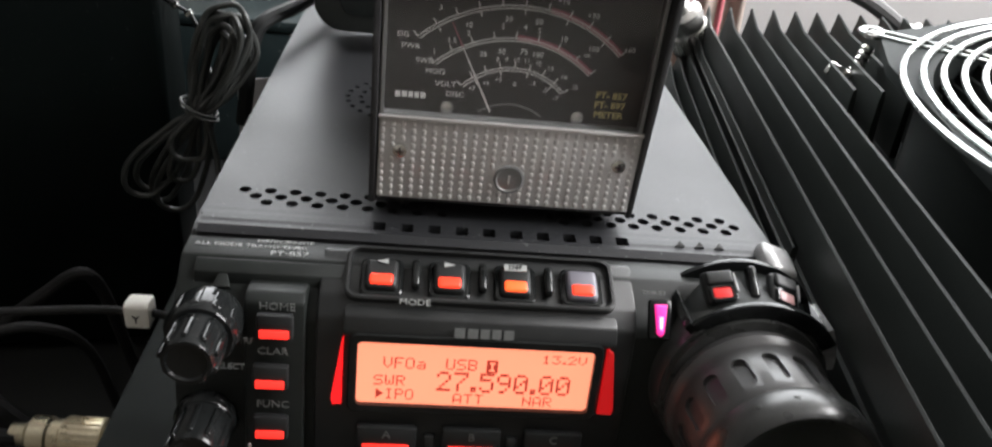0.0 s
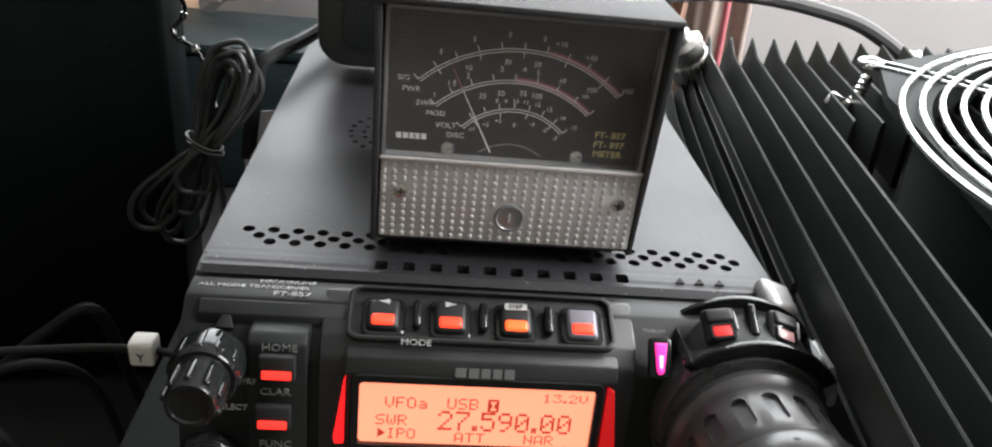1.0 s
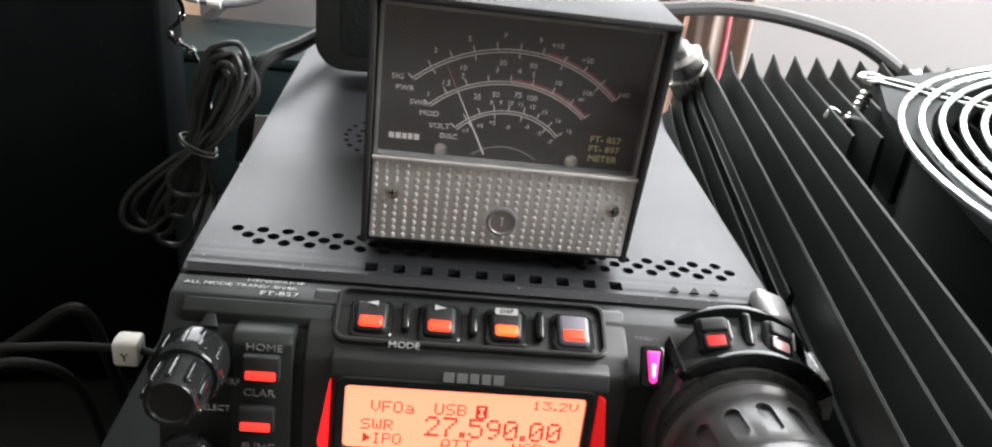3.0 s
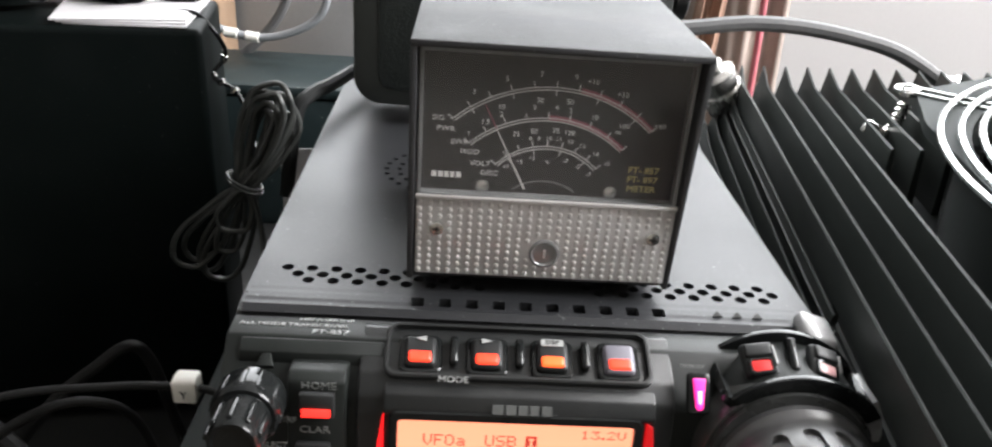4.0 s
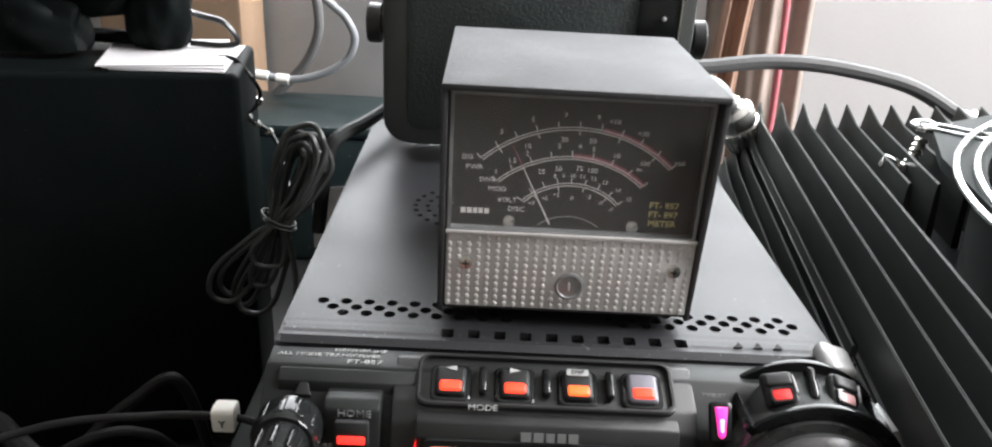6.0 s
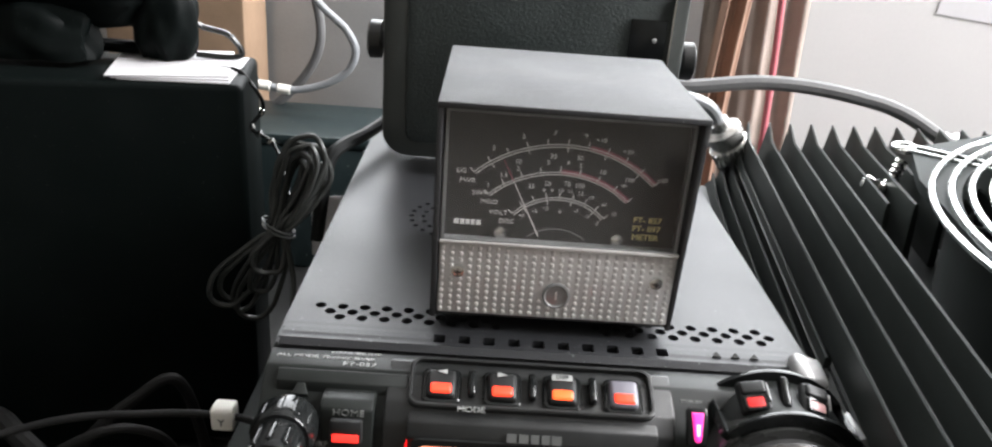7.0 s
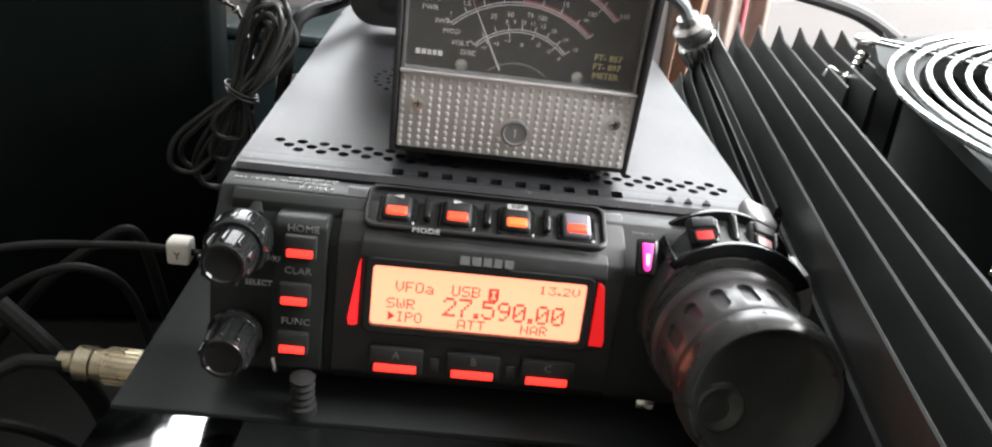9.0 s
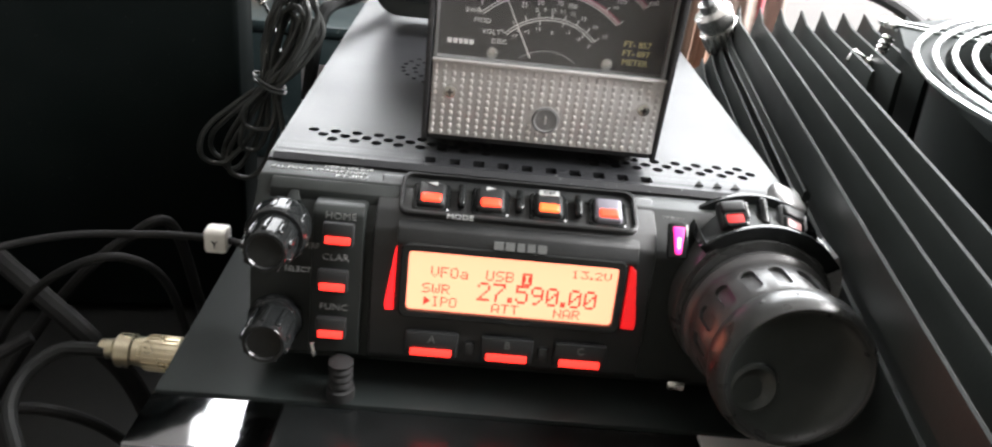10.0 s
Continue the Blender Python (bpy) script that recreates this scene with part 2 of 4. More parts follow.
def plate(outline, thick, m=None, bevel=0.0):
    """A flat outline (x, y) with thickness, top at z = 0."""
    bm = bmesh.new()
    a = [bm.verts.new((x, y, 0)) for x, y in outline]
    b = [bm.verts.new((x, y, -thick)) for x, y in outline]
    bm.faces.new(a)
    bm.faces.new(b[::-1])
    n = len(a)
    for k in range(n):
        bm.faces.new((a[k], b[k], b[(k + 1) % n], a[(k + 1) % n]))
    bmesh.ops.recalc_face_normals(bm, faces=bm.faces[:])
    if bevel:
        top = [e for e in bm.edges if all(v.co.z > -1e-7 for v in e.verts)]
        bmesh.ops.bevel(bm, geom=top, offset=bevel, segments=2, affect="EDGES", profile=0.5)
    if m is not None:
        bm.transform(m)
    return bm


def rounded(w, h, r, n=6):
    """The outline of a rounded rectangle."""
    pts = []
    for cx, cy, a0 in ((w / 2 - r, h / 2 - r, 0), (-w / 2 + r, h / 2 - r, 90), (-w / 2 + r, -h / 2 + r, 180), (w / 2 - r, -h / 2 + r, 270)):
        for k in range(n + 1):
            a = radians(a0 + 90 * k / n)
            pts.append((cx + r * math.cos(a), cy + r * math.sin(a)))
    return pts


def frame_ring(w, h, r, t, thick, m=None):
    """A rounded frame of bar width t and depth thick, with its face at z = 0."""
    bm = bmesh.new()
    o, i = rounded(w, h, r), rounded(w - 2 * t, h - 2 * t, max(r - t * 0.5, 0.0004))
    rings = []
    for pts, z in ((o, -thick), (o, -0.0004), ([(x * (1 - 0.0008 / w), y * (1 - 0.0008 / h)) for x, y in o], 0), (i, 0), (i, -thick)):
        rings.append([bm.verts.new((x, y, z)) for x, y in pts])
    n = len(o)
    for a, b in zip(rings, rings[1:]):
        for k in range(n):
            bm.faces.new((a[k], a[(k + 1) % n], b[(k + 1) % n], b[k]))
    bmesh.ops.recalc_face_normals(bm, faces=bm.faces[:])
    if m is not None:
        bm.transform(m)
    return bm


def smooth_path(points, steps=10, closed=False):
    """A Catmull-Rom line through the points."""
    p = [Vector(q) for q in points]
    out = []
    n = len(p)
    for k in range(n if closed else n - 1):
        a, b, c, d = (p[(k - 1) % n], p[k], p[(k + 1) % n], p[(k + 2) % n]) if closed else (p[max(k - 1, 0)], p[k], p[k + 1], p[min(k + 2, n - 1)])
        for s in range(steps):
            t = s / steps
            out.append(0.5 * (2 * b + (c - a) * t + (2 * a - 5 * b + 4 * c - d) * t * t + (3 * b - a - 3 * c + d) * t ** 3))
    if not closed:
        out.append(p[-1])
    return out


def tube(points, r, n=10, closed=False, caps=True):
    """A round bar along a line of points."""
    bm = bmesh.new()
    pts = [Vector(q) for q in points]
    m = len(pts)
    up = Vector((0.13, 0.21, 0.97))
    rings = []
    for k, q in enumerate(pts):
        d = (pts[(k + 1) % m] - pts[k - 1]) if closed else (pts[min(k + 1, m - 1)] - pts[max(k - 1, 0)])
        d.normalize()
        side = d.cross(up)
        if side.length < 1e-4:
            side = d.cross(Vector((1, 0, 0)))
        side.normalize()
        up = side.cross(d)
        rings.append([bm.verts.new(q + r * (math.cos(2 * math.pi * j / n) * side + math.sin(2 * math.pi * j / n) * up)) for j in range(n)])
    for k in range(m if closed else m - 1):
        a, b = rings[k], rings[(k + 1) % m]
        for j in range(n):
            bm.faces.new((a[j], a[(j + 1) % n], b[(j + 1) % n], b[j]))
    if not closed and caps:
        bm.faces.new(rings[0])
        bm.faces.new(rings[-1][::-1])
    bmesh.ops.recalc_face_normals(bm, faces=bm.faces[:])
    return bm


def lettering(body, size, m, material, parent, name="lettering", stretch=1.0, bold=0.0, thick=0.00012):
    """Printed words at the pose m, centred on it, as one thin mesh."""
    cu = bpy.data.curves.new("text", "FONT")
    cu.body, cu.size, cu.align_x, cu.align_y = body, size, "CENTER", "CENTER"
    cu.extrude, cu.offset, cu.resolution_u = thick, bold, 2
    tmp = bpy.data.objects.new("text", cu)
    scene.collection.objects.link(tmp)
    bpy.context.view_layer.update()
    me = bpy.data.meshes.new_from_object(tmp.evaluated_get(bpy.context.evaluated_depsgraph_get()))
    bpy.data.objects.remove(tmp)
    me.transform(m @ Matrix.Diagonal((stretch, 1, 1, 1)))
    me.materials.clear()
    me.materials.append(material)
    ob = new(name, me)
    ob.parent = parent
    return ob


def bars(widths, height, m, material, parent, name="emblem", gap=0.25):
    """A row of small plain blocks, for a mark that is not lettered."""
    total = sum(widths) + gap * height * (len(widths) - 1)
    x, many = -total / 2, []
    for w in widths:
        many.append(rbox(w, height, 0.0003, 0, m @ pose(x + w / 2, 0, 0)))
        x += w + gap * height
    return part(name, join(*many), material, parent, smooth=False)


def carve(bm, cutter):
    """The first mesh less the second."""
    made = []
    for n, b in (("body", bm), ("cutter", cutter)):
        b.transform(Matrix.Scale(100, 4))
        me = bpy.data.meshes.new(n)
        b.to_mesh(me)
        b.free()
        ob = bpy.data.objects.new(n, me)
        scene.collection.objects.link(ob)
        made.append(ob)
    mod = made[0].modifiers.new("cut", "BOOLEAN")
    mod.operation, mod.solver, mod.object = "DIFFERENCE", "FAST", made[1]
    bpy.context.view_layer.update()
    me = bpy.data.meshes.new_from_object(made[0].evaluated_get(bpy.context.evaluated_depsgraph_get()))
    for ob in made:
        bpy.data.objects.remove(ob)
    out = bmesh.new()
    out.from_mesh(me)
    out.transform(Matrix.Scale(0.01, 4))
    return out


# ---------------------------------------------------------------- the room
def wall_piece(name, x0, x1, y0, y1, z0, z1, material, label):
    ob = part(name, span(x0, x1, y0, y1, z0, z1), material, smooth=False)
    return tagged(ob, label, "wall", kind="structure")


ROOM_Z0, ROOM_Z1 = -0.9, 1.55
north = join(span(-1.5, 1.3, 0.52, 0.62, ROOM_Z0, 0.14), span(-1.5, 1.3, 0.52, 0.62, 0.61, ROOM_Z1), span(-1.5, -0.33, 0.52, 0.62, 0.14, 0.61), span(1.01, 1.3, 0.52, 0.62, 0.14, 0.61))
tagged(part("wall_north", north, M_WALL, smooth=False), "plain white painted wall with a wide window above the table", "wall", kind="structure")
# Out-of-view wall, coloured dark so that it bounces little light back.
wall_piece("wall_west", -1.6, -1.5, -2.6, 0.62, ROOM_Z0, ROOM_Z1, M_DARKWALL, "unseen side wall of the room, dark to cut its bounce light")
wall_piece("wall_south", -1.6, 1.4, -2.7, -2.6, ROOM_Z0, ROOM_Z1, M_FARWALL, "pale painted wall at the far end of the room")
# side wall with the window opening
east = join(span(1.3, 1.4, -2.6, -0.45, ROOM_Z0, ROOM_Z1), span(1.3, 1.4, 0.48, 0.62, ROOM_Z0, ROOM_Z1),
            span(1.3, 1.4, -0.45, 0.48, ROOM_Z0, 0.48), span(1.3, 1.4, -0.45, 0.48, 1.42, ROOM_Z1))
tagged(part("wall_east", east, M_WALL, smooth=False), "white painted wall with a window opening", "wall", kind="structure")
ceil = part("ceiling", span(-1.6, 1.4, -2.7, 0.62, ROOM_Z1, ROOM_Z1 + 0.08), M_CEIL, smooth=False)
tagged(ceil, "plain off-white ceiling", "ceiling", kind="structure")
tagged(part("floor", span(-1.6, 1.4, -2.7, 0.62, ROOM_Z0 - 0.05, ROOM_Z0), M_FLOOR, smooth=False), "brown floor under the table", "floor", kind="structure")

table = thing("table", "dark laminate table under the radio gear", "table")
part("tabletop", span(-1.1, 0.9, -0.12, 0.5, TABLE - 0.03, TABLE, 0.002), M_TABLE, table)
for lx in (-1.05, 0.85):
    for ly in (-0.08, 0.46):
        part("leg", span(lx - 0.02, lx + 0.02, ly - 0.02, ly + 0.02, ROOM_Z0, TABLE - 0.03, 0.002), M_TABLE, table)


# ---------------------------------------------------------------- box under the transceiver
BX0, BX1, BY0, BY1, BZ = -0.102, 0.078, -0.058, 0.22, -0.0595
tuner = thing("station_box", "dark grey enamelled metal box under the radio", "radio accessory")
part("body", span(BX0, BX1, -0.038, BY1, TABLE + 0.006, BZ, 0.0012), M_BOXTOP, tuner)
RIM = [(-0.0382, BZ - 0.0010), (-0.0392, BZ - 0.0006), (-0.0594, BZ + 0.0006), (-0.0604, BZ + 0.0002), (-0.0610, BZ - 0.0016), (-0.0610, TABLE + 0.008), (-0.0382, TABLE + 0.008)]
part("front_bezel", extruded(RIM, BX0, -0.0657, 0.0003), M_MIRROR, tuner, "mirror-polished metal front rim")
# Black panel put in for the radio's dark reflection in the rim.
part("dark_reflection", extruded([(y, z - 0.0004) for y, z in RIM], -0.0655, 0.0525, 0.0003), M_BLACKGLOSS, tuner, "glossy black panel standing in for the radio's dark reflection")
# This end is coloured pale for the bright window reflection in the rim.
part("bezel_end", extruded(RIM, 0.0527, BX1, 0.0003), M_ALU, tuner, "silver end of the rim, pale for its bright reflection")
for fx in (BX0 + 0.02, BX1 - 0.02):
    for fy in (-0.02, 0.2):
        part("foot", lathe([(0, 0), (0.007, 0), (0.006, 0.0062), (0, 0.0062)], pose(fx, fy, TABLE)), M_DARK, tuner)


# ---------------------------------------------------------------- transceiver
radio = thing("transceiver", "black amateur radio transceiver with glowing orange display", "radio")
HW, DEPTH = 0.0775, 0.232
# lid with real vent holes
lid = extruded([(-0.0032, -0.0040), (-0.0030, -0.0016), (-0.0018, -0.0007), (0.0010, -0.0002), (0.006, 0), (DEPTH - 0.002, 0), (DEPTH, -0.002), (DEPTH, -0.05), (-0.0032, -0.05)], -HW, HW)
bmesh.ops.bevel(lid, geom=[e for e in lid.edges if all(abs(abs(v.co.x) - HW) < 1e-6 for v in e.verts) and all(v.co.z > -0.003 for v in e.verts)], offset=0.0014, segments=2, affect="EDGES")
holes = []
PITCH = 0.00665
for k in range(21):
    for row, y in enumerate((0.0175, 0.0143, 0.0112)):
        x = -0.0682 + PITCH * (k + (0.5 if row == 1 else 0))
        if x < 0.069 and not -0.012 < x < 0.012:
            holes.append(lathe([(0, -0.004), (0.00165, -0.004), (0.00165, 0.002), (0, 0.002)], pose(x, y, 0), 12))
for k in range(10):
    holes.append(rbox(0.0034, 0.0036, 0.01, 0.0005, pose(-0.0314 + 0.00718 * k, 0.0030, -0.001)))
for ring, count in ((0.0, 1), (0.0045, 6), (0.009, 12), (0.0135, 18), (0.018, 24)):
    for k in range(count):
        a = 2 * math.pi * k / count
        x, y = -0.030 + ring * math.cos(a), 0.090 + ring * math.sin(a)
        holes.append(lathe([(0, -0.004), (0.0011, -0.004), (0.0011, 0.002), (0, 0.002)], pose(x, y, 0), 8))
part("lid", carve(lid, join(*holes)), M_LID, radio, "black crinkle-painted lid with vent holes", smooth=False)
part("chassis", span(-HW + 0.001, HW - 0.001, 0.002, DEPTH + 0.006, -0.0525, -0.0498, 0.0005), M_FIN, radio)
for fx in (-0.06, 0.06):
    for fy in (0.02, 0.2):
        part("foot", lathe([(0, -0.0595), (0.006, -0.0595), (0.0065, -0.0524), (0, -0.0524)], pose(fx, fy, 0), 20), M_DARK, radio)


def front(z):
    """Depth of the leaning front at a height."""
    return -0.0247 + 0.161 * (z + 0.0145)


def on_front(x, z, off=0.0, turn=0.0):
    return pose(x, front(z), z, 81, 0, 0) @ pose(0, 0, off, 0, 0, turn)


panel = part("front_panel", extruded([(-0.0036, -0.0020), (-0.0114, -0.0024), (-0.0165, -0.0068), (-0.0212, -0.0105), (-0.0228, -0.0125), (-0.0292, -0.0490), (-0.026, -0.0525), (-0.0036, -0.0525)], -HW, HW, 0.0006), M_PANEL, radio, "dark grey plastic front panel")
part("front_strip", extruded([(-0.0116, -0.0032), (-0.0128, -0.0024), (-0.0160, -0.0042), (-0.0168, -0.0075), (-0.0116, -0.0070)], -HW + 0.004, -0.0385, 0.0003), M_PANEL, panel)
part("key_column", extruded([(-0.012, -0.0062), (-0.0212, -0.0052), (-0.0240, -0.0066), (-0.0314, -0.0470), (-0.028, -0.0500), (-0.012, -0.0500)], -0.0605, -0.0465, 0.0008), M_PANEL, panel)

house = part("display_housing", extruded([(-0.0046, -0.0050), (-0.0056, -0.0020), (-0.0074, -0.0012), (-0.0200, -0.0058), (-0.0226, -0.0085), (-0.0240, -0.0100), (-0.0252, -0.0145), (-0.0304, -0.0470), (-0.0275, -0.0512), (-0.0046, -0.0512)], -0.0440, 0.0335, 0.0008), M_PLASTIC, radio, "raised black housing round the display")
part("brow", extruded([(-0.0195, -0.0068), (-0.0246, -0.0085), (-0.0266, -0.0120), (-0.0264, -0.0136), (-0.0205, -0.0130)], -0.0375, 0.0285, 0.0006), M_PLASTIC, house)
LX0, LX1, LZ0, LZ1 = -0.0339, 0.0235, -0.0318, -0.0146
lcx, lcz = (LX0 + LX1) / 2, (LZ0 + LZ1) / 2
lcd = part("display", plate(rounded(LX1 - LX0, 0.0175, 0.0012), 0.0012, on_front(lcx, lcz, 0.0012)), M_LCD, radio, "lit orange liquid crystal display", smooth=False)
part("display_frame", frame_ring(LX1 - LX0 + 0.0044, 0.0219, 0.0022, 0.0022, 0.0030, on_front(lcx, lcz, 0.0026)), M_GLOSS, radio)


GLYPHS = dict(g.split(":") for g in (
    "V:1111111111 0A04 F:1F10101E101010 O:0E11111111110E a:00000E010F110F U:1111111111110E S:0F10100E01011E B:1E11111E11111E "
    "0:0E11131519110E 1:040C040404040E 2:0E11010204081F 3:1F02040201110E 5:1F101E0101110E 7:1F010204080808 9:0E11110F01020C "
    ".:00000000000C0C W:1111111515150A R:1E11111E141211 I:0E04040404040E P:1E11111E101010 A:0E1111111F1111 T:1F040404040404 N:11111915131111").replace("11 0A04", "110A04").split(" "))


def readout(body, px, pz, width, height):
    """A word in the display's dot matrix, centred, as one thin mesh of square dots."""
    cells = sum(3 if ch == "." else 6 for ch in body) - 1
    dx, dy = width / cells, height / 7
    f = on_front(px, pz, 0.0014)
    bm = bmesh.new()
    col = 0
    for ch in body:
        rows = [int(GLYPHS[ch][2 * r:2 * r + 2], 16) for r in range(7)]
        for r in range(7):
            for c in range(5):
                if rows[r] >> (4 - c) & 1:
                    x = -width / 2 + (col + c - (1 if ch == "." else 0)) * dx
                    y = height / 2 - r * dy
                    bm.faces.new([bm.verts.new(f @ Vector(q)) for q in ((x, y - dy * 0.94, 0), (x + dx * 0.94, y - dy * 0.94, 0), (x + dx * 0.94, y, 0), (x, y, 0))])
        col += 3 if ch == "." else 6
    part("readout", bm, M_SEG, lcd, smooth=False)


readout("VFOa", -0.0226, -0.0204, 0.0102, 0.0031)
readout("USB", -0.0088, -0.0202, 0.0076, 0.0031)
badge = part("marker", plate(rounded(0.0028, 0.0036, 0.0003), 0.0001, on_front(-0.0013, -0.0204, 0.00140)), M_SEG, lcd, smooth=False)
for w, h, dz in ((0.0005, 0.0024, 0), (0.0014, 0.0004, 0.0010), (0.0014, 0.0004, -0.0010)):
    part("letter_stroke", rbox(w, h, 0.0001, 0, on_front(-0.0013, -0.0204, 0.00148) @ pose(0, dz, 0)), M_LCD, badge, smooth=False)
readout("13.2V", 0.0163, -0.0177, 0.0112, 0.0023)
readout("27.590.00", 0.0020, -0.0250, 0.0332, 0.0056)
readout("SWR", -0.0260, -0.0253, 0.0076, 0.0029)
readout("IPO", -0.0235, -0.0291, 0.0070, 0.0030)
part("marker", plate([(-0.0009, -0.0014), (0.0010, 0), (-0.0009, 0.0014)], 0.0001, on_front(-0.0283, -0.0291, 0.00135)), M_SEG, lcd, smooth=False)
readout("ATT", -0.0065, -0.0297, 0.0076, 0.0028)
readout("NAR", 0.0108, -0.0297, 0.0074, 0.0028)

# red light guides beside the display
for x0, x1 in ((-0.0400, -0.0374), (0.0266, 0.0306)):
    s = 1 if x0 > 0 else -1
    inner, outer = (x0, x1) if s > 0 else (x1, x0)
    pts = [(inner, -0.0096), (inner, 0.0094), (outer - s * 0.0022, 0.0080), (outer, -0.0080), (outer - s * 0.0004, -0.0098)]
    part("light_guide", plate([(px, pz) for px, pz in pts], 0.0016, on_front(0, -0.0232, 0.0014), 0.0003), M_GUIDE if s > 0 else M_DIMRED, radio, "red lit side bar", smooth=False)

# soft keys under the display
for x, letter in ((-0.0260, "A"), (-0.0047, "B"), (0.0161, "C")):
    key = part("soft_key", rbox(0.0150, 0.0078, 0.0024, 0.0008, on_front(x, -0.0420, 0.0014)), M_KEY, radio)
    part("key_light", rbox(0.0116, 0.0022, 0.0008, 0.0003, on_front(x, -0.0440, 0.0028)), M_RED, key, "glowing red strip")
    lettering(letter, 0.0032, on_front(x, -0.0402, 0.00265), M_DIMPRINT, key)
for x in (-0.0153, 0.0057):
    part("key_divider", rbox(0.0030, 0.0044, 0.0016, 0.0006, on_front(x, -0.0428, 0.0010)), M_PLASTIC, radio)

# left column keys
for word, wz, lz in (("HOME", -0.0066, -0.0132), ("CLAR", -0.0187, -0.0266), ("FUNC", -0.0330, -0.0406)):
    x = -0.0531 if word == "HOME" else -0.0541
    key = part("function_key", rbox(0.0084, 0.0066, 0.0024, 0.0007, on_front(x, lz + 0.0014, 0.0022)), M_KEY, radio)
    part("key_light", rbox(0.0068, 0.0021, 0.0008, 0.0003, on_front(x, lz, 0.0036)), M_RED, key, "glowing red strip")
    lettering(word, 0.0027, on_front(x + 0.0004, {"HOME": -0.0071, "CLAR": -0.0188, "FUNC": -0.0333}[word], 0.0017), M_DIMPRINT, radio, stretch=1.1)

# mode keys on the sloped shoulder
def on_slope(x, y, off=0.0):
    return pose(x, y, -0.0058 + (y + 0.0200) * 0.369 + 0.0002, 20, 0, 0) @ pose(0, 0, off)


MODE_KEYS = ((-0.0294, M_ORED, M_KEY), (-0.0131, M_ORED, M_KEY), (0.0030, M_ORANGEKEY, M_KEY), (0.0196, M_ORED, M_SILVERKEY))
for n, (x, glow, cap) in enumerate(MODE_KEYS):
    part("key_well", frame_ring(0.0104, 0.0110, 0.0020, 0.0012, 0.0016, on_slope(x, -0.0155, 0.0012)), M_GLOSS, radio)
    key = part("mode_key", rbox(0.0078, 0.0084, 0.0030, 0.0012, on_slope(x, -0.0155, 0.0014), 3), cap, radio, "pale grey key" if n == 3 else "")
    part("key_light", rbox(0.0056, 0.0030, 0.0018, 0.0007, on_slope(x, -0.0174, 0.0026), 3), glow, key, "glowing orange window")
    if n < 2:
        s = -1 if n == 0 else 1
        part("arrow", plate([(-0.0014 * s, 0.0008), (0.0014 * s, 0), (-0.0014 * s, -0.0008)][::s], 0.0002, on_slope(x, -0.0126, 0.00315)), M_PRINT, key, smooth=False)
    if n == 2:
        part("label_plate", plate(rounded(0.0056, 0.0019, 0.0004), 0.0003, on_slope(x, -0.0124, 0.0032)), M_PRINT, key, smooth=False)
        lettering("DSP", 0.0017, on_slope(x, -0.0124, 0.00325), M_DARK, key, stretch=1.2)
for x in (-0.0212, -0.0050, 0.0113):
    part("key_rib", rbox(0.0022, 0.0080, 0.0028, 0.0009, on_slope(x, -0.0148, 0.0014), 3), M_GLOSS, radio)
part("key_row_frame", frame_ring(0.0662, 0.0158, 0.0030, 0.0010, 0.0016, on_slope(-0.0050, -0.0142, 0.0012)), M_PLASTIC, radio)
lettering("MODE", 0.0021, pose(-0.0211, -0.0222, -0.0058, 45, 0, 0) @ pose(0, 0, 0.0012), M_PRINT, radio, stretch=1.25)
bars((0.0026, 0.0025, 0.0022, 0.0022, 0.0025), 0.0023, pose(-0.0042, -0.0262, -0.0108, 66, 0, 0) @ pose(0, 0, 0.0004), M_DIMPRINT, radio)
# print on the lid's front lip
for body, x, y, size, st in (("HF/VHF/UHF", -0.0539, -0.0050, 0.0017, 1.5), ("ALL MODE TRANSCEIVER", -0.0618, -0.0073, 0.0017, 1.4), ("FT-857", -0.0523, -0.0097, 0.0022, 1.45)):
    lettering(body, size, pose(x, y, -0.00185 + 0.0513 * (y + 0.0036), 3, 0, 0), M_PRINT, radio, stretch=st)

# signal lamp
part("lamp_recess", rbox(0.0058, 0.0100, 0.0022, 0.0010, pose(0.0385, -0.0232, -0.0060, 52, 0, 0)), M_GLOSS, radio)
led = part("signal_lamp", plate([(-0.0016, 0.0036), (0.0016, 0.0036), (0.0009, -0.0034), (0.0003, -0.0040), (-0.0003, -0.0040), (-0.0009, -0.0034)], 0.0014, pose(0.0385, -0.0232, -0.0060, 52, 0, 0) @ pose(0, 0, 0.0017), 0.0004), M_LED, radio, "magenta transmit lamp")
part("lamp_core", plate([(-0.0005, 0.0006), (0.0005, 0.0006), (0.0004, -0.0022), (0.0, -0.0027), (-0.0004, -0.0022)], 0.0004, pose(0.0385, -0.0232, -0.0060, 52, 0, 0) @ pose(0, 0, 0.0019), 0.0001), M_LEDCORE, led, "pale pink glowing core")
lettering("TX/BUSY", 0.0013, pose(0.0375, -0.0178, -0.0022, 30, 0, 0) @ pose(0, 0, 0.0004), M_DIMPRINT, radio, stretch=1.2)

part("front_catch", rbox(0.0052, 0.0030, 0.0016, 0.0005, pose(0.0452, -0.0312, -0.0488, 80, 0, 0)), M_STEEL, radio, "bright metal catch")

